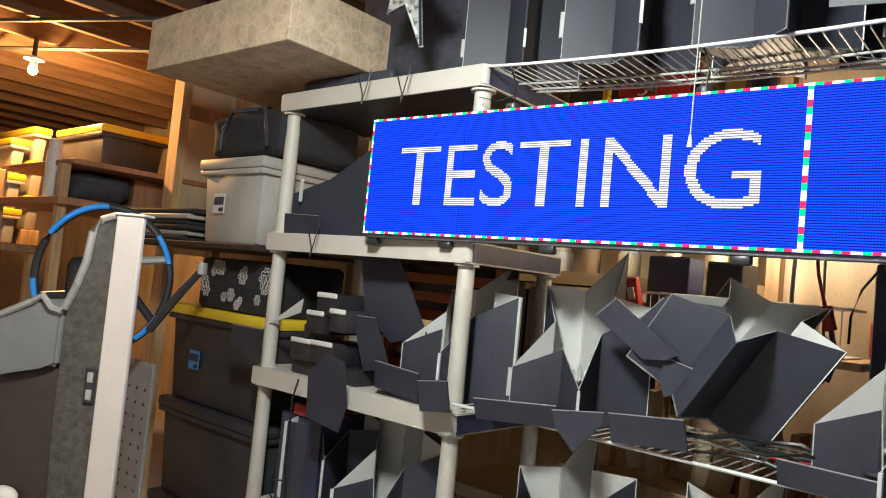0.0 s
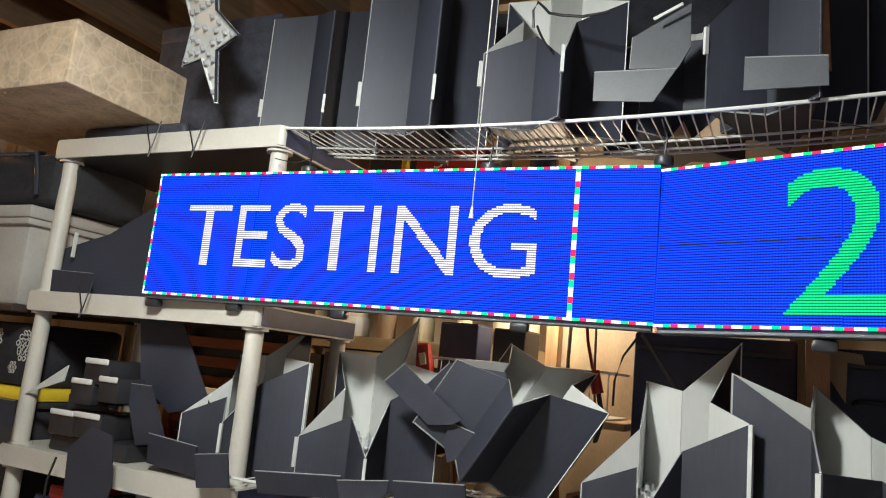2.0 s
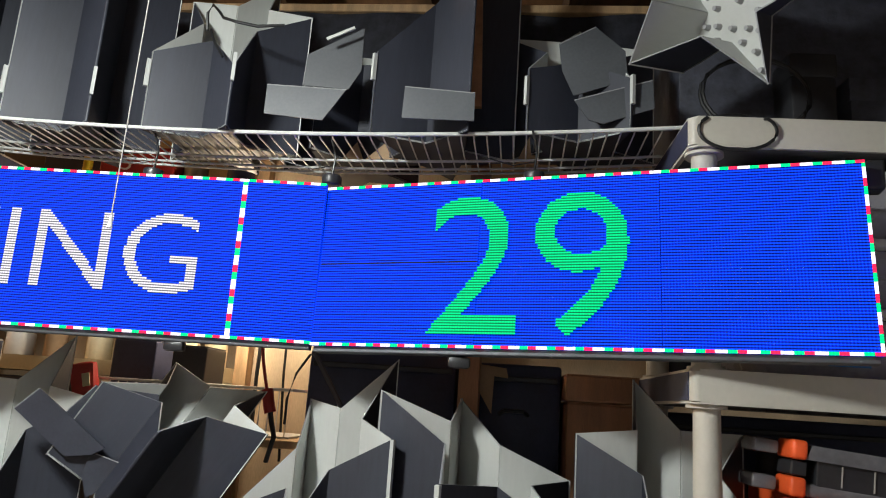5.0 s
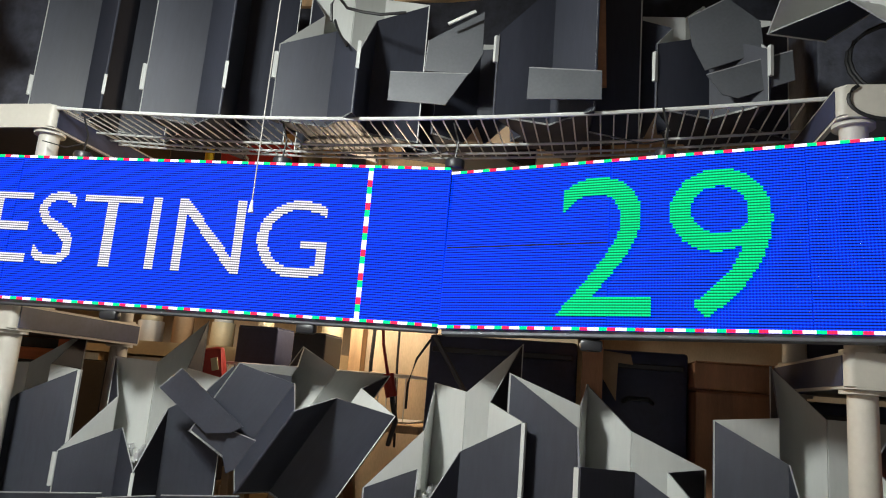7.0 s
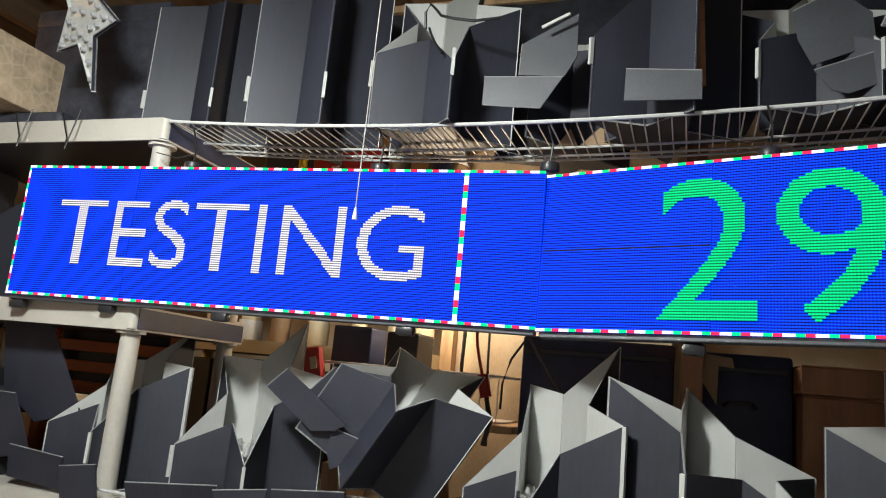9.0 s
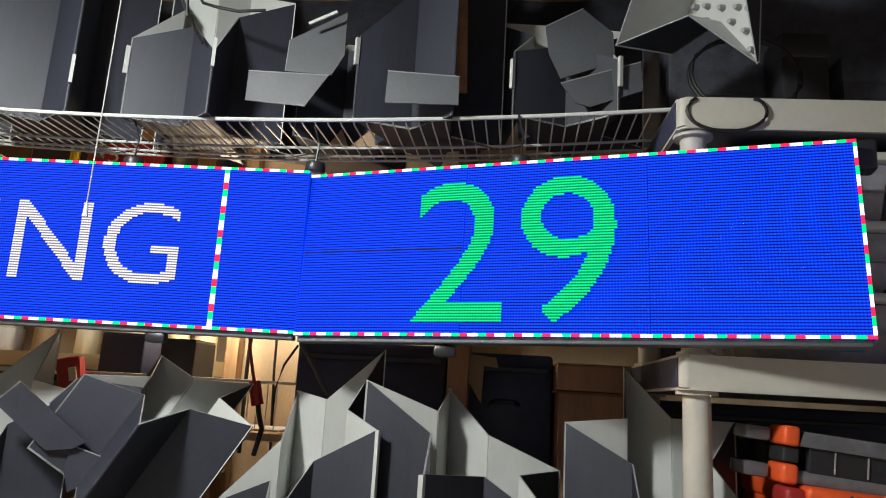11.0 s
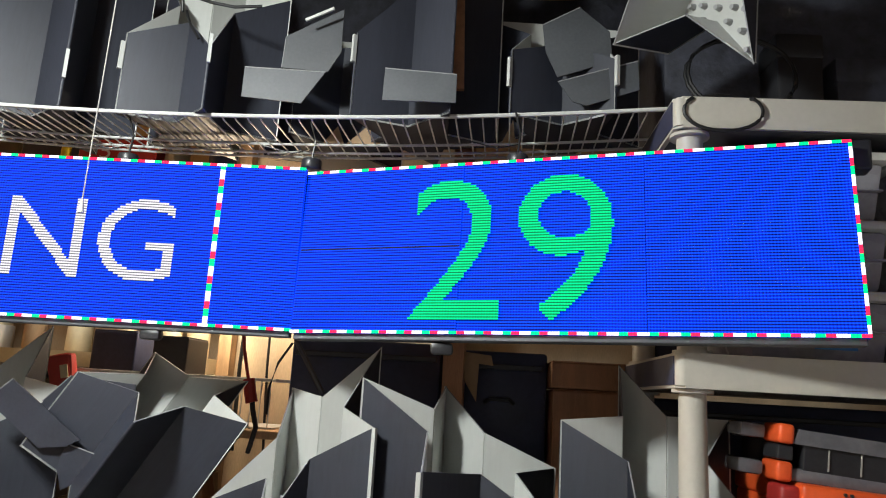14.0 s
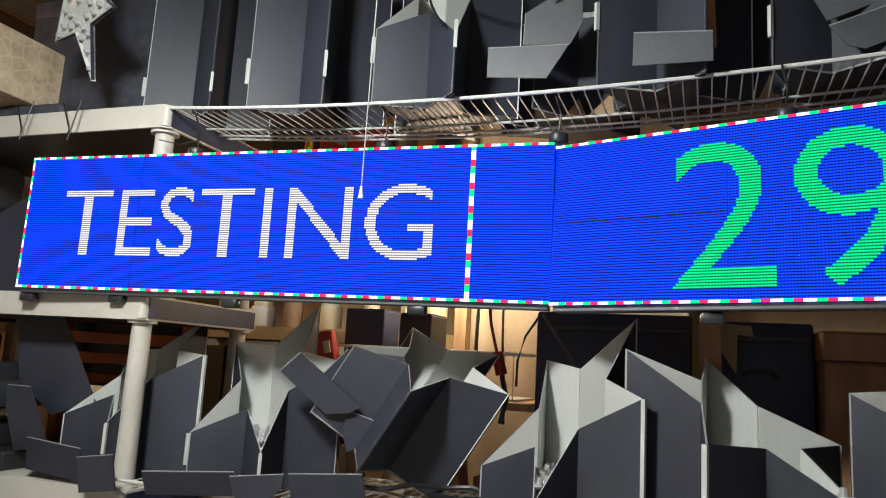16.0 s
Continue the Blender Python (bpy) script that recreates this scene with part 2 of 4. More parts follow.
structure("floor", box(-7, 4.5, -4.5, 2.2, -0.1, 0), CONCRETE, "bare grey concrete basement floor", "floor")
structure("ceiling", box(-7, 4.5, -4.5, 2.2, 2.62, 2.7), JOIST, "dark unfinished board ceiling above open joists", "ceiling")
structure("wall_back", box(-7, 4.5, 1.6, 1.75, 0, 2.62), PLY, "plywood-clad back wall of the storage aisle", "wall")
structure("wall_left", box(-7.15, -7, -4.5, 1.75, 0, 2.62), PLY, "far unfinished timber wall", "wall")
# two unseen walls, kept pale so they bounce light back into the room
structure("wall_right", box(4.5, 4.65, -4.5, 1.75, 0, 2.62), BOUNCE, "unseen pale basement wall, made to bounce light", "wall")
structure("wall_front", box(-7, 4.5, -3.35, -3.2, 0, 2.62), BOUNCE, "unseen pale wall behind the walkway, made to bounce light", "wall")
joist_mesh = mesh_of("joist", box(-0.019, 0.019, -4.5, 1.6, 2.37, 2.62), JOIST)
for i in range(28):
    j = new("joist", joist_mesh)
    j.matrix_basis = at(-6.8 + 0.41 * i, 0, 0)
    tagged(j, "rough-sawn ceiling joist, its dim light put into a dark tone", "joist", "ceiling joists", "structure")
for k, (a, b) in enumerate((((-3.9, -0.75, 2.35), (-1.1, 0.6, 2.35)), ((-4.6, -0.7, 2.35), (-1.2, 1.1, 2.35)))):
    solo("conduit", tube([a, b], 0.011), ALU, ROW.copy(), "thin metal conduit strapped under the joists", "conduit", "conduits")

# unseen lamp over the walkway; its shade is added to block upward light
unseen_shade = thing("unseen_shade", at(*KEY), "unseen lamp over the walkway, its wide shade added to cut upward light", "lamp")
bm = bmesh.new()
rings = []
for r, z in ((0.03, 0.11), (0.05, 0.10), (0.12, 0.055), (0.185, 0.016), (0.188, 0.016), (0.123, 0.06), (0.052, 0.106), (0.03, 0.116)):
    rings.append([bm.verts.new((r * math.cos(2 * math.pi * k / 28), r * math.sin(2 * math.pi * k / 28), z)) for k in range(28)])
for a, b in zip(rings, rings[1:]):
    for k in range(28):
        bm.faces.new((a[k], a[(k + 1) % 28], b[(k + 1) % 28], b[k]))
part("shade", bm, LIDW, unseen_shade, smooth=True)
part("stem", cyl(0.012, 0.105, 0.52, seg=10), DARK, unseen_shade)

# ---- the resin shelf units ----


def shelf_unit(m, width, depth, label, tops=(0.075, 0.52, 0.965, 1.387, 1.833), pad=0.0):
    unit = thing("shelf_unit", m, label, "shelf", "resin shelf units")
    for z in tops:
        bm = slab(rounded(width, depth, 0.014), z - 0.057, z)
        bmesh.ops.bevel(bm, geom=[e for e in bm.edges if abs(e.verts[0].co.z - e.verts[1].co.z) < 1e-6], offset=0.004, segments=2, affect="EDGES")
        # thin navy sheet added to darken the end face
        part("end_sheet", box(pad - 0.002, pad + 0.002, 0.016, depth - 0.016, z - 0.052, z - 0.005), NAVY, unit, "thin dark sheet added over the end face")
        # tier, with a black sheet below it whose colour stands for shade
        part("tier", bm, RESIN, unit, smooth=True)
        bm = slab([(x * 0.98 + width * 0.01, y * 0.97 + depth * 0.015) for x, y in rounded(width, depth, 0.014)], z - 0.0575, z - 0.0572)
        part("underside_shade", bm, DARK, unit, "black sheet standing in for the shade under the tier")
    for lo, hi in zip((0.0,) + tops, tops):
        for x in (0.035, width - 0.035):
            for y in (0.04, depth - 0.04):
                if hi - lo < 0.1:
                    bm = cyl(0.026, 0, 0.02, seg=18)
                else:
                    bm = cyl(0.0245, lo, hi - 0.057, 0.0225, seg=18)
                    cyl(0.034, hi - 0.064, hi - 0.057, seg=18, bm=bm)
                    cyl(0.032, lo, lo + 0.006, seg=18, bm=bm)
                bmesh.ops.translate(bm, verts=bm.verts, vec=(x, y, 0))
                part("post", bm, RESIN, unit, smooth=True)
    return unit


shelf_unit(at(-0.897, 0.030, 0, 0, 0, 1.0), 0.858, 0.46, "beige resin five-tier shelf unit, loaded with black star props", (0.075, 0.515, 0.954, 1.391, 1.851), 0.858)
shelf_unit(at(1.57, -0.03, 0, 0, 0, 1.5), 0.86, 0.46, "beige resin five-tier shelf unit holding clear bins and cases")

# ---- the wire shelves between them ----


def wire_shelf(name, u0, u1, v0, v1, z, sag, label):
    shelf = thing(name, ROW.copy(), label, "wire shelf", "wire shelves")

    def low(u):
        k = (u - (u0 + u1) / 2) / ((u1 - u0) / 2)
        return z - sag * (1 - k * k)

    us = [u0 + (u1 - u0) * i / 16 for i in range(17)]
    part("front_rail", tube([(u, v0, low(u)) for u in us], 0.0042), WIRE, shelf, smooth=True)
    for k in (0.62, 0.86, 1.0):
        v = v0 + (v1 - v0) * k
        part("long_rail", tube([(u, v, low(u) - 0.008) for u in us], 0.003), WIRE, shelf, smooth=True)
    me = mesh_of("cross_wire", tube([(0, v0, -0.001), (0, v0 + 0.012, -0.005), (0, v1, -0.005), (0, v1 + 0.003, -0.008)], 0.0017, 5), WIRE)
    for i in range(int((u1 - u0) / 0.0256)):
        u = u0 + 0.0256 * (i + 0.5)
        part("cross_wire", me, None, shelf, m=Matrix.Translation((u, 0, low(u))))
    return shelf


wire_shelf("wire_shelf", -0.036, 1.575, 0.05, 0.27, 1.842, 0.032, "white coated wire shelf sagging between two shelf units")
wire_shelf("wire_shelf", -0.036, 1.575, 0.02, 0.46, 0.985, 0.004, "white coated wire shelf under the star props")
wire_shelf("wire_shelf", -0.036, 1.575, 0.02, 0.46, 0.553, 0.004, "white coated wire shelf low under the star props")

# ---- the lit sign ----


def lettering(text, height, width):
    """The built-in font as a flat mesh in x and z, its lower left at the origin."""
    c = bpy.data.curves.new("lettering", "FONT")
    c.body, c.size, c.offset = text, 1.0, -0.003
    ob = bpy.data.objects.new("lettering", c)
    scene.collection.objects.link(ob)
    me = bpy.data.meshes.new_from_object(ob.evaluated_get(bpy.context.evaluated_depsgraph_get()))
    bpy.data.objects.remove(ob)
    xs, ys = [v.co.x for v in me.vertices], [v.co.y for v in me.vertices]
    for v in me.vertices:
        v.co = Vector(((v.co.x - min(xs)) / (max(xs) - min(xs)) * width, 0, (v.co.y - min(ys)) / (max(ys) - min(ys)) * height))
    me.materials.clear()
    return me


def lit(name, text, height, width, x, z, material, parent, label):
    """Letters made of whole lamps on the sign's 5 mm grid."""
    me = lettering(text, height, width)
    me.calc_loop_triangles()
    tris = [[(x + me.vertices[i].co.x, z + me.vertices[i].co.z) for i in t.vertices] for t in me.loop_triangles]
    pitch, cells = 0.005, set()
    for (ax, az), (bx, bz), (cx, cz) in tris:
        area = (bx - ax) * (cz - az) - (cx - ax) * (bz - az)
        if abs(area) < 1e-12:
            continue
        for i in range(int(min(ax, bx, cx) / pitch), int(max(ax, bx, cx) / pitch) + 1):
            for k in range(int(min(az, bz, cz) / pitch), int(max(az, bz, cz) / pitch) + 1):
                px, pz = (i + 0.5) * pitch, (k + 0.5) * pitch
                s1 = ((bx - ax) * (pz - az) - (px - ax) * (bz - az)) / area
                s2 = ((px - ax) * (cz - az) - (cx - ax) * (pz - az)) / area
                if s1 >= 0 and s2 >= 0 and s1 + s2 <= 1:
                    cells.add((i, k))
    bpy.data.meshes.remove(me)
    bm = bmesh.new()
    for i, k in sorted(cells):
        bm.faces.new([bm.verts.new((px * pitch, -0.0030, pz * pitch)) for px, pz in ((i, k), (i + 1, k), (i + 1, k + 1), (i, k + 1))])
    return part(name, bm, material, parent, label)


def strip(x0, x1, z0, z1, y):
    bm = bmesh.new()
    bm.faces.new([bm.verts.new(p) for p in ((x0, y, z0), (x1, y, z0), (x1, y, z1), (x0, y, z1))])
    return bm


def sign(m, columns, label, borders):
    """x along the face from its lower left, z up, the face at y = 0 looking along -y."""
    s = thing("led_sign", m, label, "LED sign", "LED signs")
    w, h = columns * 0.32, 0.32
    face = mesh_of("led_module", box(0.0006, 0.3194, 0.0, 0.014, 0.0006, 0.1594), LED_BLUE)
    for i in range(columns):
        for k in range(2):
            part("led_module", face, None, s, m=Matrix.Translation((0.32 * i, 0.0015 * ((i * 2 + k * 3) % 3), 0.16 * k)))
    part("frame", box(0.004, w - 0.004, 0.018, 0.030, 0.004, h - 0.004, 0.003), ALU, s, "aluminium back frame")
    part("bottom_rail", box(0.004, w - 0.004, 0.006, 0.030, -0.011, 0.003, 0.002), ALU, s, "dull aluminium rail")
    for name, x0, x1, z0, z1, material in borders:
        part(name, strip(x0, x1, z0, z1, -0.0024), material, s)
    return s


B = 0.0056
left_sign = sign(at(-0.387, -0.003, 1.397, 0, 0, 3.75), 4, "blue lit LED matrix sign with scrolling white word and chasing border",
                 [("border", 0, 1.28, 0.32 - B, 0.32, LED_RUN_X), ("border", 0, 1.28, 0, B, LED_RUN_X),
                  ("border", 0, B, B, 0.32 - B, LED_RUN_Z), ("divider", 1.112, 1.122, B, 0.32 - B, LED_RUN_Z)])
lit("word", "TESTING", 0.160, 0.925, 0.115, 0.079, LED_WHITE, left_sign, "lit white capitals")
RX = Vector((0.943, -0.196, 0.021)).normalized()
RZ = Vector((0.0, 0.025, 0.319))
RZ = (RZ - RX * RZ.dot(RX)).normalized()
RY = RZ.cross(RX)
right_sign = sign(ROW @ Matrix.Translation((0.8915, 0.073, 1.394)) @ Matrix((RX, RY, RZ)).transposed().to_4x4(), 3,
                  "blue lit LED matrix sign with green countdown number and chasing border",
                  [("border", 0, 0.96, 0.32 - B, 0.32, LED_RUN_X), ("border", 0, 0.96, 0, B, LED_RUN_X), ("border", 0.96 - B, 0.96, B, 0.32 - B, LED_RUN_Z)])
lit("number", "29", 0.262, 0.358, 0.230, 0.024, LED_GREEN, right_sign, "lit green digits")

part("seam", box(0.004, 0.318, -0.0012, 0.001, 0.1583, 0.1615), SEAM, right_sign, "dark joint between modules")
# strip added to stop light showing through between the two signs
solo("joint_cover", box(-0.02, 0.02, 0.0, 0.006, 0.005, 0.315), DARK, at(0.890, 0.098, 1.397, 0, 0, -3), "black strip added behind the two signs to block their bright gap", "strip")
# magnet feet and ties that carry the sign
for k, (u, v, z) in enumerate(((0.892, 0.105, 1.733), (0.52, 0.085, 1.727), (1.30, 0.05, 1.735), (0.05, 0.055, 1.728))):
    clip = thing("hanging_clip", at(u, v, z), "round black magnet clip tied above the sign", "clip", "sign clips")
    part("pad", cyl(0.020, -0.012, 0.009, seg=20, bevel=0.004), DARK, clip, m=pose(0, 0, 0, 0, 0, 0), smooth=True)
    part("tie", tube([(0, 0, 0.012), (0.004, 0.0, 0.05), (-0.006, -0.01, 0.09 if k else 0.085)], 0.0022), CABLE, clip)
    part("tie_tail", tube([(0, 0, 0.03), (-0.04, -0.01, 0.018), (-0.10, -0.015, 0.032)], 0.0012), CABLE, clip)
for u, v, z in ((-0.365, 0.01, 1.375), (-0.11, 0.028, 1.378), (0.62, 0.075, 1.378), (0.19, 0.045, 1.378), (1.18, 0.03, 1.376)):
    solo("foot_clip", box(-0.020, 0.020, -0.004, 0.02, -0.010, 0.011, 0.006), DARK, at(u, v, z, 0, 0, 3), "black rubber magnet foot under the sign", "clip", "sign feet", smooth=True)
end_cap = solo("corner_bracket", box(-0.03, 0.022, 0.01, 0.05, -0.035, 0.016, 0.004), DARK, at(1.846, -0.085, 1.727, 0, 0, -11), "black corner bracket on the sign's end", "bracket")

# ---- star props ----
# each is an upright five-pointed tube, cut off at a slant, with a pixel plate at its foot
R, INNER = 0.171, 0.0743
CAP = mat("grey_pixel_cap", (0.40, 0.40, 0.41), 0.35)
PIXEL = mesh_of("pixel_cap", cyl(0.0065, 0, 0.013, 0.0045, seg=8), CAP)


def corner(i):
    r, a = (R if i % 2 == 0 else INNER), radians(36 * i)
    return Vector((r * math.cos(a), r * math.sin(a), 0))


SPOTS = [Vector((0, 0, 0))]
for i in range(10):
    for k in ((0.34, 0.62, 0.84) if i % 2 == 0 else (0.66,)):
        SPOTS.append(corner(i) * k)
for i in range(0, 10, 2):
    c = corner(i)
    for off in (0.019, -0.019):
        SPOTS.append(c * 0.44 + Vector((-c.y, c.x, 0)).normalized() * off)
plate_bm = slab([(corner(i).x, corner(i).y) for i in range(10)], 0.0, 0.004)
for f in plate_bm.faces:
    f.material_index = 1 if all(v.co.z < 0.002 for v in f.verts) else 0
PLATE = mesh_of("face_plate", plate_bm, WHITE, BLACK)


def star(m, heights, label, strips=(), pixels=True, group="star props", band=None, level=0.0):
    """heights: of the slanted rim over the foot, at each of the ten corners."""
    s = thing("star_prop", m, label, "star prop", group)
    for i in range(10):
        a, b = corner(i), corner((i + 1) % 10)
        d = (b - a).normalized()
        inward = Vector((-d.y, d.x, 0)) * 0.0026
        bm = bmesh.new()
        tall = (heights[i], heights[(i + 1) % 10])
        q = [bm.verts.new(p + Vector((0, 0, z))) for p, z in ((a, 0), (b, 0), (b + inward, 0), (a + inward, 0), (a, tall[0]), (b, tall[1]), (b + inward, tall[1]), (a + inward, tall[0]))]
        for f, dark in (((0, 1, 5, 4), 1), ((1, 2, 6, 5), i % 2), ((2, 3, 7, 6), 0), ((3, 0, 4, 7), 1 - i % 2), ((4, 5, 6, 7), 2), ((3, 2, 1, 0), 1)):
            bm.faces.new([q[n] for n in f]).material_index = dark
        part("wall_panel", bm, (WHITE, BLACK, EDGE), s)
    plate = part("face_plate", PLATE, None, s, "white plate with pixel caps", m=Matrix.Translation((0, 0, level)) @ Matrix.Diagonal((0.97, 0.97, 1, 1)) if level else None)
    if pixels:
        for p in SPOTS:
            part("pixel_cap", PIXEL, None, plate, m=Matrix.Translation((p.x, p.y, 0.004)))
    for i in strips:
        p, h = corner(i), heights[i]
        part("edge_strip", box(-0.004, 0.004, -0.0034, 0.0034, *(band or (max(0.01, h - (0.068 if h < 0.16 else 0.235)), h - 0.001))), WHITE, s, "white raw panel edge",
             m=Matrix.Translation((p.x * 1.012, p.y * 1.012, 0)) @ Matrix.Rotation(radians(36 * i), 4, "Z"))
    return s


def standing(u, v, spin, rim, a, b, foot, label, strips=(), pixels=True, band=None, size=1.0, level=0.0):
    """Upright on its foot; the rim's height at the middle, and its rise along x and y of the row."""
    hs = []
    for i in range(10):
        c = Matrix.Rotation(radians(spin), 3, "Z") @ corner(i) * size
        hs.append(max(0.03, rim + a * c.x + b * c.y - foot))
    return star(at(u, v, foot, 0, 0, spin) @ Matrix.Diagonal((size, size, 1, 1)), hs, label, strips, pixels, band=band, level=level)


def tipped(u, v, z, axis, first, label, strips=(), deep=0.20, slope=0.0, size=1.0, long=1.0, cross=0.0):
    """Lying over: axis is the way its opening looks, first the way its first point shows; the place is that of the opening's middle."""
    n, x = Vector(axis).normalized(), Vector(first)
    x = (x - n * x.dot(n)).normalized()
    m = Matrix((x, n.cross(x), n)).transposed().to_4x4()
    m.translation = Vector((u, v, z)) - n * deep * size
    m = m @ Matrix.Diagonal((size * long, size, size, 1))
    return star(ROW @ m, [max(0.006, deep + slope * corner(i).x + cross * corner(i).y) for i in range(10)], label, strips)


FOOT = 0.983
LIT = "slant-cut star box prop, white inside, black outside, on the wire shelf"
standing(0.215, 0.201, 228.4, 1.226, -0.004, 1.05, FOOT, LIT, (0, 2), level=0.106)
standing(0.924, 0.120, 188.75, 1.210, 0.640, 0.910, FOOT, LIT, (4, 2), size=0.943, level=0.092)
standing(1.232, 0.095, 180.0, 1.215, -0.525, 0.356, FOOT, LIT, (2,), size=1.18, level=0.125)
standing(1.575, 0.125, 177.5, 1.226, -0.182, 0.831, FOOT, "slant-cut star box prop, white inside, behind the shelf post", (2,), size=1.046)
standing(-0.145, 0.190, 217.2, 1.218, 0.238, 0.805, 0.957, "slant-cut star box prop, white inside, on the resin tier", (2, 4))
# star tipped to one side, showing its black outer panels, leaning on its neighbours
tipped(0.633, 0.185, 1.279, (0.533, 0.006, 0.846), (0.201, -0.972, -0.121), "tipped star box prop showing its black outer panels", (), 0.235, -0.276, cross=0.316)
# row on the top wire shelf
DIM = "slant-cut star box prop on the top wire shelf, black outside"
standing(0.275, 0.190, 234, 2.24, -0.05, 0.46, 1.824, DIM, (0, 2), band=(0.06, 0.122))
standing(0.614, 0.174, 224.6, 2.123, -0.027, 1.174, 1.812, DIM, (0, 2), band=(0.095, 0.155))
standing(0.885, 0.300, 250, 2.09, 0.05, 0.6, 1.812, DIM, (0, 2), band=(0.10, 0.17))
standing(1.090, 0.180, 226, 2.185, 1.0, 0.60, 1.816, DIM, (0,), band=(0.115, 0.172))
standing(1.390, 0.195, 230, 2.07, -0.06, 0.85, 1.832, DIM, (0, 2), band=(0.055, 0.115))
standing(-0.085, 0.250, 236, 2.26, 0.0, 0.50, 1.853, DIM, (0, 2), band=(0.05, 0.10))
tipped(1.578, -0.102, 2.033, (-0.798, -0.578, -0.174), (-0.451, 0.762, -0.464), "star box prop tipped forward on the resin shelf, pixel caps showing", (), 0.105, 0.252, cross=-0.762)
tipped(-0.259, -0.058, 2.092, (-0.32, -0.90, -0.28), (0.118, 0.27, -0.955), "star box prop tipped sideways above the tan box, pixel caps showing", (), 0.012, size=0.95, long=1.22)

solo("wood_offcut", slab([(0.0, 0.0), (0.052, 0.0), (0.042, 0.24), (0.018, 0.24)], -0.006, 0.006), BROWN, at(1.137, 0.10, 1.895, 90, 0, 0), "reddish brown tapered wood offcut between the star props", "offcut")
# lower row under the wire shelf and on the lower tier
standing(-0.33, 0.16, 226, 0.79, 0.0, 1.0, 0.522, "slant-cut star box prop on the lower tier, white inside", (0, 2))
standing(-0.62, 0.20, 232, 0.84, -0.35, 0.55, 0.522, "slant-cut star box prop on the lower tier, mostly in shade", (0, 2))
LOWER = "slant-cut star box prop on the lower wire shelf"
standing(0.20, 0.20, 236, 0.79, 0.1, 1.0, 0.55, LOWER, (0, 2))
standing(0.62, 0.18, 220, 0.78, -0.1, 1.0, 0.55, LOWER, (0, 2))
standing(1.05, 0.20, 230, 0.78, 0.1, 1.0, 0.55, LOWER, (0, 2))

# loose black panels cut for the stars
LOOSE = "loose black corrugated plastic panel with a white cut edge"


def panel(c, w, h, rx, ry, rz, label=LOOSE):
    p = thing("loose_panel", at(*c, rx, ry, rz), label, "panel", "loose panels")
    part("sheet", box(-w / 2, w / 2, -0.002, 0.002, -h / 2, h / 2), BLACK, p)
    part("cut_edge", box(-w / 2, w / 2, -0.0015, 0.0015, h / 2, h / 2 + 0.0014), EDGE, p, "pale cut edge")
    return p


panel((0.180, -0.01, 1.004), 0.215, 0.050, 18, -5, 4)
panel((0.490, 0.0, 1.024), 0.165, 0.060, 12, -6, -4)
panel((-0.25, 0.045, 1.005), 0.165, 0.075, 10, 4, 0)
panel((-0.062, -0.012, 0.998), 0.09, 0.075, 6, -8, 6)
panel((0.818, -0.02, 1.008), 0.16, 0.045, 14, 0, -6)



# black coroplast made paler, with the lamp's light put into the colour
LAMPLIT_SHEET = mat("lamplit_coroplast", (0.075, 0.080, 0.090), 0.5, vary=0.3, bump=0.1, stretch=(1, 1, 0.15), fine=160)
PALE_LOOSE = "loose corrugated plastic panel among the star props, lamp light put into its grey"


def flat_panel(outline, v, tilt, label=LOOSE):
    """A loose sheet with this outline in x and z."""
    cu, cz = outline[0]
    p = thing("loose_panel", at(cu, v, cz, tilt, 0, 0), label, "panel", "loose panels")
    part("sheet", slab([(u - cu, z - cz) for u, z in outline], -0.0015, 0.0015), LAMPLIT_SHEET if label is PALE_LOOSE else BLACK, p, m=pose(0, 0, 0, 90, 0, 0))
    (ua, za), (ub, zb) = outline[0], outline[1]
    part("cut_edge", tube([(ua - cu, -0.0012, za - cz), (ub - cu, -0.0012, zb - cz)], 0.0012, 5), EDGE, p, "pale cut edge")
    return p


flat_panel([(0.400, 1.242), (0.452, 1.293), (0.585, 1.283), (0.588, 1.210), (0.525, 1.147), (0.462, 1.166)], 0.120, 2)
flat_panel([(0.311, 1.239), (0.358, 1.281), (0.508, 1.177), (0.483, 1.163), (0.428, 1.157)], 0.085, 2)
flat_panel([(0.473, 1.168), (0.535, 1.151), (0.513, 1.102), (0.475, 1.083), (0.462, 1.122)], 0.100, 2)

flat_panel([(0.750, 1.918), (0.916, 1.909), (0.874, 1.841), (0.751, 1.853)], 0.060, -3, PALE_LOOSE)
flat_panel([(1.372, 1.897), (1.522, 1.943), (1.525, 1.883), (1.427, 1.848), (1.400, 1.856)], 0.060, -3, PALE_LOOSE)
flat_panel([(1.044, 1.898), (1.181, 1.887), (1.182, 1.829), (1.043, 1.832)], 0.015, -3, PALE_LOOSE)
flat_panel([(0.280, 1.029), (0.403, 1.046), (0.402, 1.023), (0.338, 0.951), (0.291, 0.996)], -0.014, 0)
flat_panel([(0.818, 1.927), (0.820, 1.998), (0.935, 2.061), (0.938, 1.963), (0.915, 1.919)], 0.080, -3, PALE_LOOSE)
flat_panel([(1.340, 2.029), (1.413, 2.069), (1.472, 2.015), (1.477, 1.951), (1.372, 1.915), (1.348, 1.969)], 0.085, -3, PALE_LOOSE)
flat_panel([(-0.53, 1.345), (-0.37, 1.345), (-0.24, 1.13), (-0.38, 1.09), (-0.50, 1.17)], 0.13, 3)
flat_panel([(-0.50, 1.16), (-0.40, 1.16), (-0.33, 1.02), (-0.44, 1.00)], 0.09, 4)
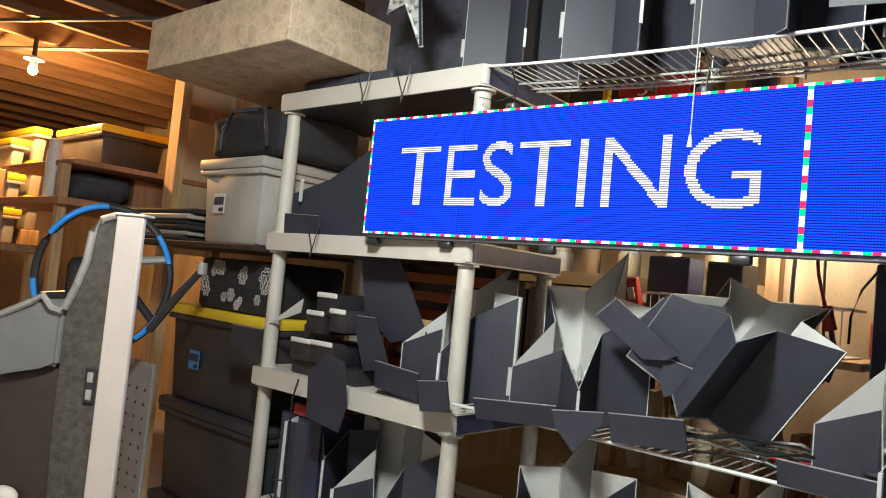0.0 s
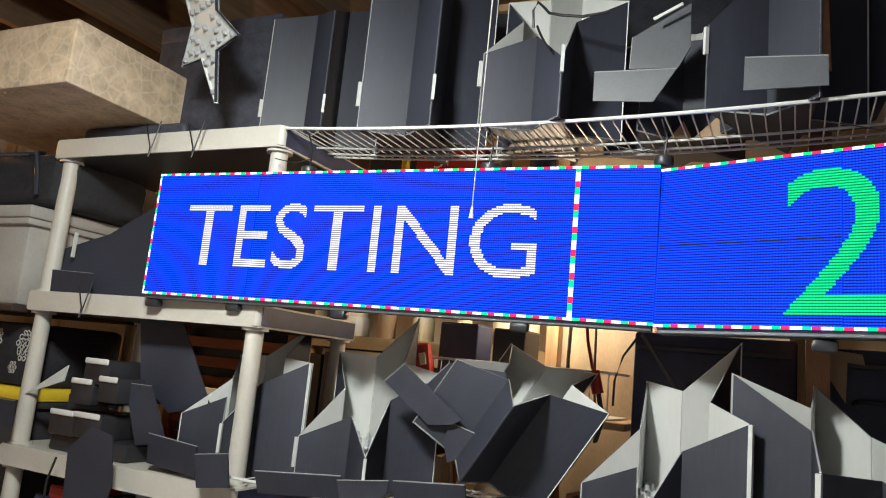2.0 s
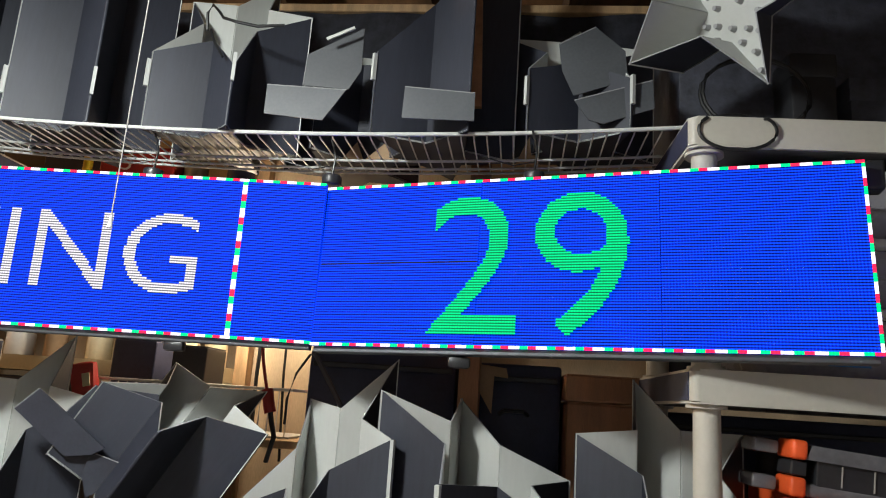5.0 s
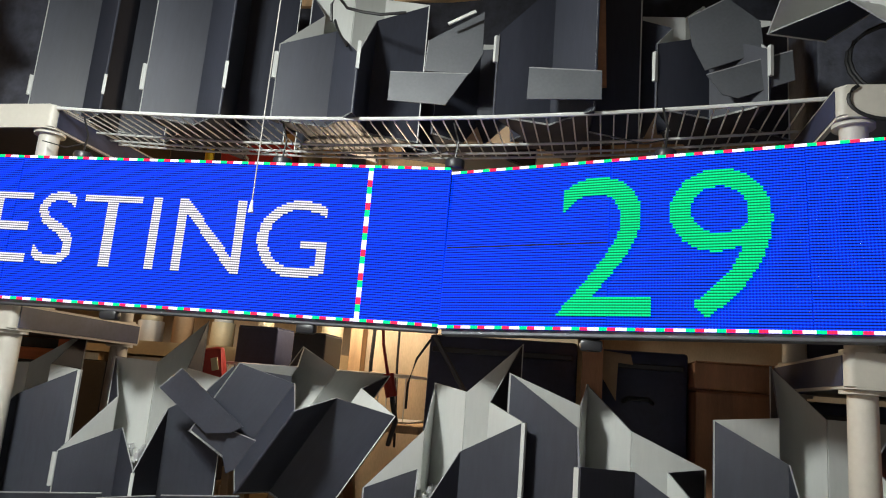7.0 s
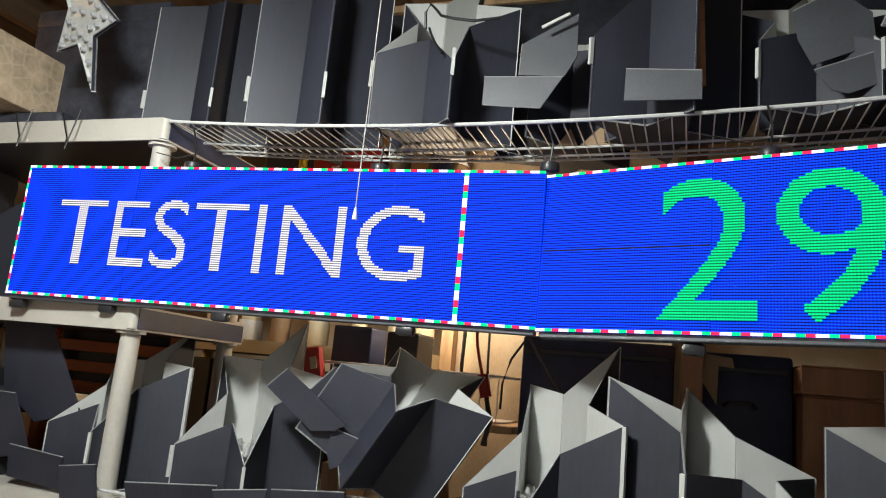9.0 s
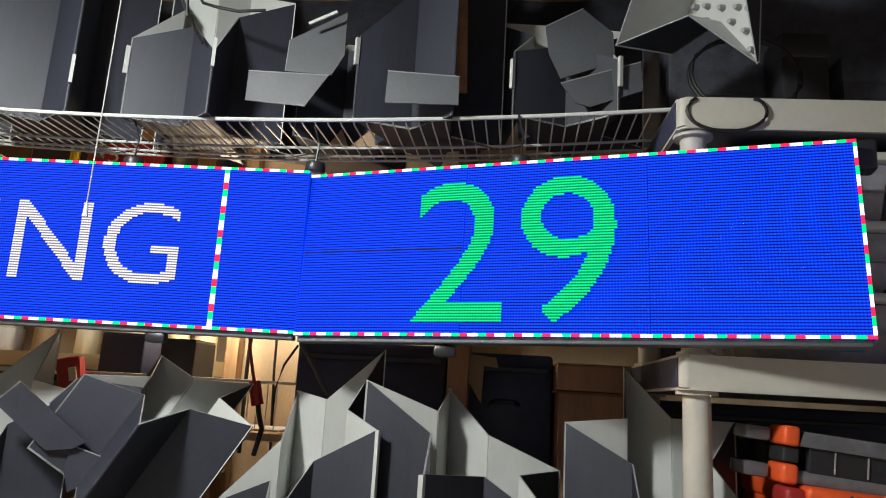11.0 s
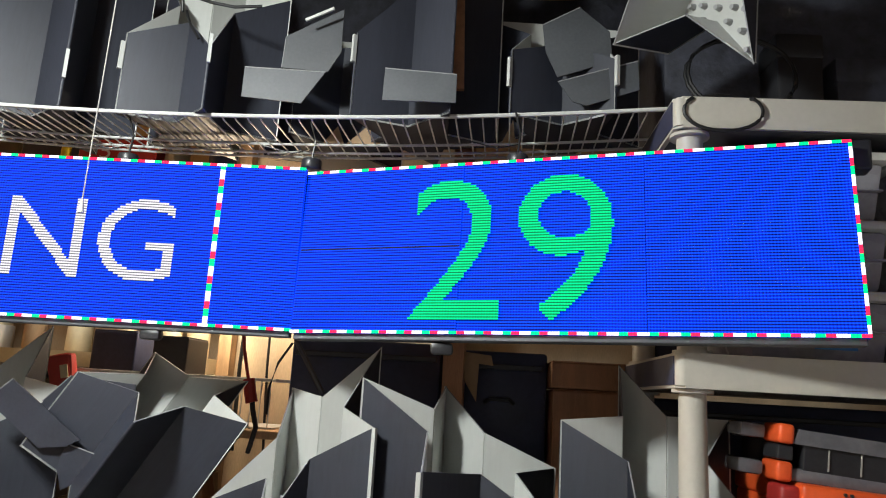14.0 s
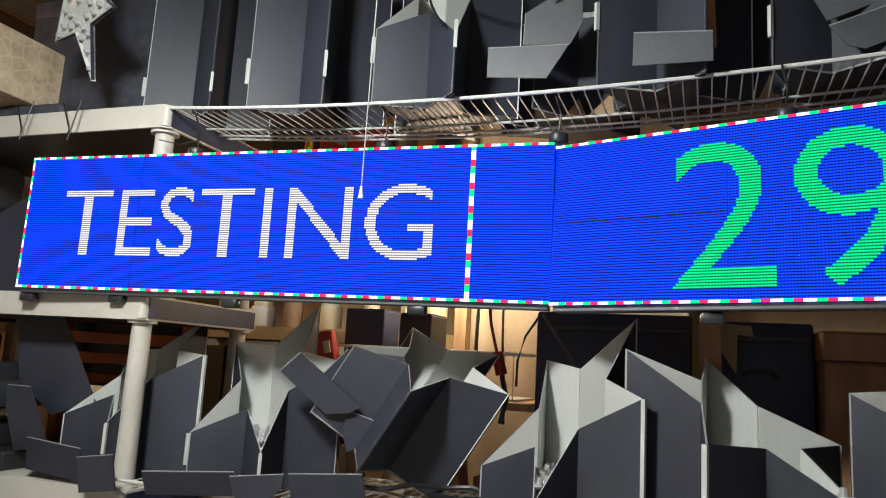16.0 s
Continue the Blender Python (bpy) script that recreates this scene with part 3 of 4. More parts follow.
flat_panel([(-0.78, 1.10), (-0.66, 1.19), (-0.60, 1.05), (-0.62, 0.965), (-0.78, 0.965)], 0.14, 3)

slack = thing("slack_cable", ROW.copy(), "black cable draped over a star prop on the top shelf", "cable")
part("loop", tube([(0.612, 0.045, 2.030), (0.610, 0.04, 2.067), (0.622, 0.035, 2.083), (0.638, 0.035, 2.067), (0.650, 0.03, 2.051), (0.682, 0.03, 2.041), (0.724, 0.035, 2.035), (0.777, 0.045, 2.043)], 0.0032), CABLE, slack, smooth=True)
part("tail", tube([(0.621, 0.043, 2.031), (0.630, 0.035, 2.012), (0.641, 0.03, 1.991), (0.660, 0.03, 1.963)], 0.0028), CABLE, slack, smooth=True)
white_trim = solo("white_strip", box(0, 0.062, -0.002, 0.002, -0.003, 0.003), WHITE, at(0.868, 0.05, 2.016, 0, -25, 0), "thin white plastic strip among the star props", "strip")

# ---- pull cord ----
cord = thing("pull_cord", at(0.605, -0.175, 1.56), "thin white pull cord hanging from the ceiling light", "cord")
part("string", tube([(0, 0, 0.01), (0.002, 0.001, 0.35), (0.008, -0.004, 0.81)], 0.0012, 6), GREY, cord)
part("bob", cyl(0.005, -0.010, 0.012, 0.002, seg=10), LIDW, cord, smooth=True)

# ---- things on and behind the shelves ----


def carton(m, w, d, h, material, label, category="box", group=""):
    t = thing("carton", m, label, category, group)
    part("body", box(0, w, 0, d, 0, h - 0.003, 0.004), material, t)
    part("flap", box(0.002, w - 0.002, 0.002, d / 2 - 0.001, h - 0.003, h, 0.001), material, t)
    part("flap", box(0.002, w - 0.002, d / 2 + 0.001, d - 0.002, h - 0.003, h, 0.001), material, t)
    part("tape", box(0.01, w - 0.01, d / 2 - 0.025, d / 2 + 0.025, h, h + 0.0008), PAPER, t, "packing tape")
    return t


def tote(m, w, d, h, body, lid, label, group="totes", tag=None, ribs=5):
    t = thing("storage_tote", m, label, "tote", group)
    part("tub", box(0.02, w - 0.02, 0.02, d - 0.02, 0, h - 0.045, 0.012, taper=0.93), body, t, smooth=True)
    part("rim", box(0.004, w - 0.004, 0.004, d - 0.004, h - 0.06, h - 0.04, 0.005), body, t, smooth=True)
    part("lid", box(0, w, 0, d, h - 0.04, h, 0.01), lid, t, "snap-on lid", smooth=True)
    for k in range(ribs):
        x = 0.1 + (w - 0.2) * k / 4
        part("rib", box(x - 0.008, x + 0.008, 0.012, 0.03, 0.03, h - 0.07, 0.003), body, t)
        y = 0.08 + (d - 0.16) * k / 4
        part("rib", box(w - 0.03, w - 0.012, y - 0.008, y + 0.008, 0.03, h - 0.07, 0.003), body, t)
    if tag:
        part("sticker", box(w * 0.25, w * 0.25 + 0.07, 0.016, 0.018, h * 0.35, h * 0.35 + 0.07), tag, t)
        part("sticker_print", box(w * 0.25 + 0.005, w * 0.25 + 0.065, 0.0145, 0.0155, h * 0.35 + 0.03, h * 0.35 + 0.058), INK, t, "dark printed picture")
        part("sticker_print", box(w * 0.25 + 0.038, w * 0.25 + 0.065, 0.0145, 0.0155, h * 0.35 + 0.006, h * 0.35 + 0.02), INK, t, "dark printed block")
    return t


# big tan box above the left unit
dark_pad = solo("padded_wrap", box(0, 0.42, 0, 0.30, 0, 0.064, 0.02, 3), BAG, at(-0.88, 0.10, 1.852, 0, 0, 2), "folded dark padded wrap under the tan box", "padding", smooth=True)
carton(at(-1.345, -0.22, 1.917, 0, 0, 2), 0.775, 0.60, 0.178, BOXTAN, "large mottled tan cardboard box on top of the shelf unit")
# black totes with yellow lids beside the unit
for k in range(3):
    tote(at(-1.60, 0.10, 0.368 * k), 0.69, 0.34, 0.367, TOTE, YELLOW if k == 2 else TOTE, "black storage tote with a yellow lid on a pile" if k == 2 else "plain black storage tote stacked in a pile", "pile of black totes", tag=TAPE if k == 2 else None, ribs=0)
tote(at(-1.31, 0.0, 1.345), 0.40, 0.40, 0.30, GREY, GREY, "plain grey storage tote with lid, sticker on its front", "grey totes", tag=LINEN, ribs=0)
board = thing("plank_shelf", at(-1.95, 0.0, 1.325), "dark plank shelf beside the shelf unit", "shelf")
part("plank", box(0, 1.04, 0, 0.5, 0, 0.02, 0.003), SKIRT, board)
for x in (0.03, 1.01):
    part("bracket", box(x - 0.02, x + 0.02, 0.45, 0.49, -1.325, 0, 0.003), WOOD, board)

for k, (u, z) in enumerate(((-0.46, 1.80), (-0.30, 1.79), (-0.62, 1.35))):
    solo("twist_tie", tube([(u - 0.035, -0.01 + 0.02, z + 0.07), (u, 0.005, z), (u + 0.004, 0.0, z - 0.03), (u + 0.02, 0.012, z + 0.075)], 0.0018), CABLE, ROW.copy(), "black twist tie looped round the shelf rim", "tie", "twist ties")
# printed fabric bag on the yellow lid
fab = thing("fabric_bin", at(-1.39, 0.10, 1.105), "black fabric bin printed with white ring flowers", "fabric bin")
part("body", box(0, 0.47, 0, 0.32, 0, 0.19, 0.02), NET, fab, smooth=True)
prng = random.Random(5)
for k in range(16):
    fx, fz = 0.03 + 0.41 * prng.random(), 0.025 + 0.14 * prng.random()
    fr = 0.6 + 0.6 * prng.random()
    fl = bmesh.new()
    for j in range(7):
        a = 2 * math.pi * j / 6
        r = 0.019 * fr if j < 6 else 0
        cyl((0.0085 if j < 6 else 0.007) * fr, 0, 0.0012, seg=10, bm=fl, x=fx + r * math.cos(a), y=fz + r * math.sin(a))
    eye = bmesh.new()
    for j in range(7):
        a = 2 * math.pi * j / 6
        r = 0.019 * fr if j < 6 else 0
        cyl(0.0045 * fr, 0.0012, 0.0016, seg=8, bm=eye, x=fx + r * math.cos(a), y=fz + r * math.sin(a))
    part("flower_eye", eye, NET, fab, "black ring centres", m=Matrix(((1, 0, 0, 0), (0, 0, -1, -0.0005), (0, 1, 0, 0), (0, 0, 0, 1))))
    part("flower", fl, LINEN, fab, "white printed flower", m=Matrix(((1, 0, 0, 0), (0, 0, -1, -0.0005), (0, 1, 0, 0), (0, 0, 0, 1))))
# folded goods stacked beside the grey tote
for k in range(6):
    st = thing("folded_cover", at(-1.93 + 0.025 * (k % 3), 0.03, 1.346 + 0.021 * k, 0, 0, 1.5 * (k % 2)), "folded grey-striped cover in a stack", "textile", "folded covers")
    part("cloth", box(0, 0.50, 0, 0.36, 0, 0.0205, 0.008, 3), GREY if k in (1, 4) else NET, st, smooth=True)
bag = thing("duffel_bag", at(-1.30, 0.02, 1.648, 0, 0, 2), "crumpled black nylon bag lying on the grey tote", "bag")
bm = box(0, 0.46, 0, 0.34, 0, 0.17, 0.05, 4)
bmesh.ops.subdivide_edges(bm, edges=bm.edges[:], cuts=2, use_grid_fill=True)
for v in bm.verts:
    v.co += noise.noise_vector(v.co * 14) * 0.018
    v.co.z = max(v.co.z, 0)
part("body", bm, NET, bag, smooth=True)
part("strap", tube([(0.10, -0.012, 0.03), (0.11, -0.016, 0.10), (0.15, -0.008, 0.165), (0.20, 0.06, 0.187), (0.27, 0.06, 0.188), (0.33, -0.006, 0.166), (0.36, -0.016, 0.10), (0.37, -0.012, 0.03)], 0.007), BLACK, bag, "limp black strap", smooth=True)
part("zip", box(0.05, 0.41, 0.164, 0.176, 0.165, 0.186, 0.003), DARK, bag, "dark zip")

# star pieces on the left unit
tri = thing("triangular_panel", at(-0.56, 0.12, 1.392, 0, 0, 4), "black star wall panels leaning behind the sign, pale edges", "panel", "loose panels")
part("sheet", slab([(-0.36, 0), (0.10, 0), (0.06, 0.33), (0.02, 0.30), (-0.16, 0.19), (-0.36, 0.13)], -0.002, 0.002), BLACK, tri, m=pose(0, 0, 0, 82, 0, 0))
part("cut_edge", box(0.050, 0.060, -0.006, 0.0, 0.09, 0.31), WHITE, tri, "white cut edge")
part("cut_edge", box(-0.26, -0.252, -0.012, -0.004, 0.11, 0.185), WHITE, tri, "white cut edge")
panel((-0.74, 0.05, 1.42), 0.16, 0.065, 6, 2, 3)
# stack of black mounts with white ends
mount = thing("mount_stack", at(-0.58, 0.10, 0.955), "pile of black plastic mounts with white ends on the tier", "mounts")
for x, z, w in ((-0.043, 0.254, 0.10), (-0.085, 0.196, 0.09), (0.022, 0.210, 0.08), (-0.149, 0.106, 0.105), (-0.054, 0.108, 0.112)):
    part("mount", box(x, x + w, -0.05, 0.12, z - 0.062, z + 0.004, 0.006), DARK, mount, smooth=True)
    part("white_end", box(x + 0.004, x + w - 0.006, -0.056, -0.048, z - 0.008, z + 0.008, 0.004, 3), LIDW, mount, "white end cap", smooth=True)
part("base_block", box(-0.16, 0.14, -0.03, 0.2, 0.0, 0.046, 0.006), DARK, mount)
part("spare_arm", slab([(-0.272, 0.138), (-0.107, 0.234), (-0.115, 0.190)], -0.002, 0.002), WHITE, mount, "white pointed panel", m=pose(0, -0.05, 0, 90, 0, 0))
hangp = thing("loose_panel", at(-0.445, -0.03, 0.925, 8, 4, 5), LOOSE, "panel", "loose panels")
part("sheet", slab([(-0.07, -0.07), (0.06, -0.08), (0.085, 0.0), (0.07, 0.12), (0.0, 0.13), (-0.07, 0.06)], -0.002, 0.002), BLACK, hangp, m=pose(0, 0, 0, 90, 0, 0))
panel((-0.865, -0.02, 1.045), 0.15, 0.07, 4, 0, 4)
# orange slatted crate
crate = thing("slatted_crate", at(-0.62, 0.36, 0.955, 0, 0, 2), "orange slatted plastic crate standing on the tier", "crate")
for k in range(7):
    part("slat", box(0.0, 0.46, 0.0, 0.012, 0.03 + 0.058 * k, 0.062 + 0.058 * k, 0.003), SLAT, crate)
for x in (0.0, 0.43):
    part("stile", box(x, x + 0.03, -0.012, 0.02, 0.0, 0.40, 0.004), SLAT, crate)
part("backing", box(0.0, 0.46, 0.05, 0.06, 0.0, 0.4), DARK, crate)
bundle = thing("wood_bundle", at(-0.40, 0.20, 1.06), "bundle of pale ribbed wooden slats", "wood")
for k in range(5):
    part("stick", box(0, 0.16, 0, 0.02, 0.022 * k, 0.022 * k + 0.02, 0.003), WOOD, bundle, m=pose(0, 0, 0, -6, 0, -4))
# things on the lower tier and behind
carton(at(-0.80, 0.10, 0.522), 0.2, 0.2, 0.30, NAVY, "small black carton on the low tier")
carton(at(-0.73, 0.09, 0.823), 0.085, 0.18, 0.035, RED, "flat red box on a carton")
cord = thing("power_cord", ROW.copy(), "thin black cord hanging from the resin tier", "cord")
part("lead", tube([(-0.60, -0.005, 0.955), (-0.603, -0.018, 0.90), (-0.60, -0.02, 0.80), (-0.608, -0.015, 0.70), (-0.60, -0.01, 0.60)], 0.003), CABLE, cord, smooth=True)
part("loop", tube([(-0.60, -0.012, 0.66), (-0.66, -0.01, 0.645), (-0.69, 0.0, 0.60), (-0.64, 0.0, 0.56)], 0.003), CABLE, cord, smooth=True)

# ---- second row of shelving behind, under the warm light ----
back = thing("rear_shelf", at(-0.75, 0.86, 0), "cream resin shelf unit in the aisle behind", "shelf")
for z in (0.075, 0.52, 0.93, 1.365, 1.93):
    part("tier", slab(rounded(1.15, 0.42, 0.028), z - 0.045, z), CREAM, back)
for x in (0.04, 0.88, 1.02, 1.11):
    part("post", cyl(0.034 if x > 0.9 else 0.026, 0, 1.90, seg=16, x=x, y=0.03), CREAM, back, smooth=True)
part("post", cyl(0.026, 0, 1.90, seg=16, x=0.04, y=0.38), CREAM, back, smooth=True)
structure("wall_panel_1", box(0.42, 1.12, 1.0, 1.02, 0.6, 2.36), PLY, "knotty plywood sheet fixed behind the shelves", "panel")
structure("stud_1", box(0.40, 0.44, 0.95, 1.0, 0, 2.37), WOOD, "bare pine stud", "stud")
structure("stud_2", box(1.155, 1.20, 0.36, 0.45, 0, 2.37), BROWN, "brown timber upright behind the star props", "stud")
# cords hanging on the panel
for k, (u, c, r) in enumerate(((0.49, CABLE, 0.006), (0.565, CABLE, 0.004), (0.70, RED, 0.007), (0.74, RED, 0.007), (0.80, CABLE, 0.004))):
    solo("power_cord", tube([(u, 0.93, 1.62), (u + 0.01 * k, 0.91, 1.35), (u + 0.025 * math.sin(k), 0.92, 1.10)], r), c, ROW.copy(), ("red" if c is RED else "black") + " cord hanging against the plywood", "cord", "power cords")
solo("cord_connector", box(-0.02, 0.02, -0.015, 0.015, -0.05, 0.05, 0.008), RED, at(0.72, 0.90, 1.235), "red moulded plug hanging on its cord", "plug", smooth=True)
# dark equipment behind the middle
def dark_box(u, v, z, w, d, h, material, label, name="equipment_case", handle=True):
    t = thing(name, at(u, v, z, 0, 0, 2), label, "case", "dark cases")
    part("body", box(0, w, 0, d, 0, h, 0.008), material, t, smooth=True)
    if not handle:
        part("lid", box(-0.002, w + 0.002, -0.002, d + 0.002, h - 0.05, h + 0.003, 0.006), material, t, "close-fitting lid", smooth=True)
        return t
    part("trim", box(0.01, w - 0.01, -0.006, 0.0, h * 0.9, h * 0.93, 0.002), DARK, t)
    part("handle", tube([(w * 0.35, -0.004, h * 0.72), (w * 0.4, -0.018, h * 0.74), (w * 0.6, -0.018, h * 0.74), (w * 0.65, -0.004, h * 0.72)], 0.005), DARK, t)
    return t


dark_box(0.78, 0.47, 0.985, 0.36, 0.3, 0.43, NAVY, "black padded equipment case behind the star props")
dark_box(1.17, 0.47, 0.985, 0.22, 0.3, 0.42, NAVY, "black plastic case standing behind the star props")
carton(at(1.40, 0.42, 0.985, 0, 0, 2), 0.155, 0.25, 0.34, BROWN, "reddish brown carton behind the star props")
carton(at(1.395, 0.40, 1.327, 0, 0, 2), 0.17, 0.25, 0.06, BROWN, "shallow reddish brown carton on top of another")
pole = solo("leaning_pole", tube([(0.82, 0.36, 1.40), (0.935, 0.30, 1.24)], 0.006), ALU, ROW.copy(), "thin grey pole leaning behind the stars", "pole")
solo("tan_rag", slab([(0, 0), (0.101, -0.010), (0.106, -0.032), (0.074, -0.029), (0.071, -0.113), (0.037, -0.059)], -0.003, 0.003), CARD, at(1.159, 0.40, 1.400, 90, 0, 0), "torn piece of tan card", "card")
red = thing("red_cable", ROW.copy(), "red cable with a thick dark red plug hanging behind the stars", "cable")
part("lead", tube([(0.666, 0.44, 1.43), (0.672, 0.44, 1.38), (0.684, 0.44, 1.331), (0.692, 0.438, 1.305)], 0.004), RED, red, smooth=True)
part("plug", tube([(0.692, 0.438, 1.308), (0.699, 0.436, 1.28), (0.706, 0.436, 1.255)], 0.014, 10), RED, red, "thick plug", smooth=True)
part("tail", tube([(0.706, 0.436, 1.258), (0.711, 0.436, 1.235), (0.72, 0.44, 1.20), (0.70, 0.46, 1.14)], 0.006), DARK, red, smooth=True)
black = thing("bowed_cable", ROW.copy(), "black cable bowed in front of the plywood", "cable")
part("lead", tube([(0.80, 0.40, 1.395), (0.765, 0.42, 1.35), (0.745, 0.43, 1.29), (0.742, 0.44, 1.23)], 0.003), CABLE, black, smooth=True)
# small goods on the rear tiers and around the top wire shelf
prng = random.Random(11)


def jar(u, v, z, r, h, body, lid, label):
    j = thing("jar", at(u, v, z), label, "jar", "jars")
    part("body", cyl(r, 0, h * 0.8, r * 0.97, seg=16, bevel=0.003), body, j, smooth=True)
    part("lid", cyl(r * 0.8, h * 0.8, h, seg=16, bevel=0.002), lid, j, smooth=True)
    return j


jar(-0.17, 0.70, 1.02, 0.022, 0.20, LIDW, CREAM, "white bottle with cream cap")
jar(-0.05, 0.94, 1.366, 0.04, 0.10, CREAM, LIDW, "squat cream jar with white lid")
jar(-0.20, 0.94, 1.366, 0.035, 0.13, CARD, RED, "brown jar with red lid")
jar(-0.33, 0.95, 1.366, 0.045, 0.09, LIDW, CREAM, "plain white tub with lid")
jar(0.20, 0.92, 1.931, 0.04, 0.15, CREAM, LIDW, "cream plastic pail with lid")
carton(at(-0.33, 0.90, 1.931), 0.21, 0.16, 0.135, NAVY, "dark blue carton under a striped cone", "box", "rear cartons")
jar(-0.155, 0.875, 1.931, 0.016, 0.12, YELLOW, YELLOW, "slim yellow bottle beside the red carton")
jar(0.355, 0.92, 1.931, 0.045, 0.13, NAVY, DARK, "dark blue tub with black lid")
sign_box = carton(at(-0.11, 0.87, 1.931), 0.26, 0.14, 0.13, RED, "red product carton with a pale numeral")
num = lettering("5", 0.05, 0.035)
num.transform(Matrix.Translation((0.075, -0.003, 0.05)))
num.materials.append(LIDW)
part("numeral", num, None, sign_box, "pale printed numeral")
orange_cone = thing("striped_cone", at(-0.235, 0.97, 2.067), "small orange and yellow striped toy cone", "cone")
for k in range(5):
    part("band", cyl(0.058 - 0.010 * k, 0.021 * k, 0.021 * k + 0.0205, 0.049 - 0.010 * k, seg=18), (ORANGE, YELLOW)[k % 2], orange_cone, smooth=True)
basket = thing("wire_basket", at(0.15, 0.62, 1.19), "white wire basket on the rear shelf", "basket")
part("rim", tube([(0, 0, 0.12), (0.55, 0, 0.12), (0.55, 0.2, 0.12), (0, 0.2, 0.12)], 0.004, closed=True), WIRE, basket)
me = mesh_of("upright_wire", tube([(0, 0, 0), (0, 0, 0.12)], 0.0018, 5), WIRE)
for k in range(22):
    part("upright_wire", me, None, basket, m=Matrix.Translation((0.0125 + 0.025 * k, 0, 0)))
part("tray", box(0, 0.55, 0, 0.2, -0.004, 0), WIRE, basket)
support = solo("support_batten", box(0.10, 0.75, 0.55, 0.85, 1.165, 1.185, 0.003), WOOD, ROW.copy(), "plain pine board under the wire basket", "board", kind="structure")
structure("rear_batten_frame", box(0.09, 0.13, 0.56, 0.60, 0, 1.165), WOOD, "pine upright under the board", "stud")
carton(at(0.125, 0.72, 1.186), 0.13, 0.12, 0.24, NAVY, "dark blue carton standing on the pine board", "box", "rear cartons")
carton(at(0.315, 0.70, 1.186), 0.10, 0.14, 0.23, TOTE, "black carton standing on the pine board", "box", "rear cartons")
# dark cartons added as backing, so the rear shelf stays dark
for k, (u, w, h) in enumerate(((-0.72, 0.30, 0.36), (-0.41, 0.24, 0.37), (-0.16, 0.22, 0.35))):
    carton(at(u, 0.87, 0.931), w, 0.30, h, NAVY if k % 2 else TOTE, "dark carton added as backing to darken the rear shelf", "box", "rear cartons")
red_pack = thing("snack_pack", at(0.13, 0.575, 1.187, 0, -14, 8), "crumpled red packet with a tan patch on the pine board", "packet")
bm = box(0, 0.065, 0, 0.03, 0, 0.155, 0.008, 2)
bmesh.ops.subdivide_edges(bm, edges=bm.edges[:], cuts=1, use_grid_fill=True)
for v in bm.verts:
    v.co += noise.noise_vector(v.co * 40) * 0.008
part("body", bm, RED, red_pack, smooth=True)
part("patch", box(0.036, 0.056, -0.011, -0.006, 0.09, 0.125, 0.002), PAPER, red_pack, "tan printed patch")
# card scraps lying on the top wire shelf
for u, w, h in ((0.936, 0.080, 0.049), (1.262, 0.046, 0.068), (0.885, 0.045, 0.040)):
    solo("card_scrap", slab([(0, 0), (w, 0), (w * 0.62, h)], -0.002, 0.002), CARD, at(u, 0.20, 1.812, 84, 0, 0), "small triangular tan card scrap on the wire shelf", "card", "card scraps")
# offcuts and cables in the space below the stars
for k in range(46):
    u, v = 0.15 + 1.3 * prng.random(), 0.50 + 0.25 * prng.random()
    h = 0.10 + 0.16 * prng.random()
    w = 0.012 + 0.03 * prng.random()
    solo("wood_offcut", box(-w, w, -0.012, 0.012, 0, h, 0.002), (WOOD, WOOD, CARD, CREAM, BROWN)[k % 5], at(u, v, 0.80, 14 * (prng.random() - 0.5), 30 * (prng.random() - 0.5), 90 * prng.random()), "rough pine offcut standing in the clutter", "offcut", "wood offcuts")
structure("low_bench", box(0.02, 1.55, 0.47, 0.86, 0.77, 0.80), WOOD, "plain bench board behind the wire shelf", "board")
for u in (0.06, 1.5):
    structure("bench_leg", box(u - 0.03, u + 0.03, 0.5, 0.56, 0, 0.77), WOOD, "pine bench leg", "leg")
for k in range(14):
    u, v = 0.45 + 0.75 * prng.random(), 0.03 + 0.1 * prng.random()
    pts = [Vector((u + 0.45 * i / 9 + 0.02 * prng.random(), v + 0.06 * math.sin(i * 0.8 + k), 0.990 + 0.010 * (k % 4) + 0.012 * prng.random())) for i in range(10)]
    solo("cable", tube(pts, 0.0028 + 0.001 * (k % 3), 6), RED if k == 6 else CABLE, ROW.copy(), ("red" if k == 6 else "black") + " cable lying tangled on the wire shelf", "cable", "tangled cables", smooth=True)

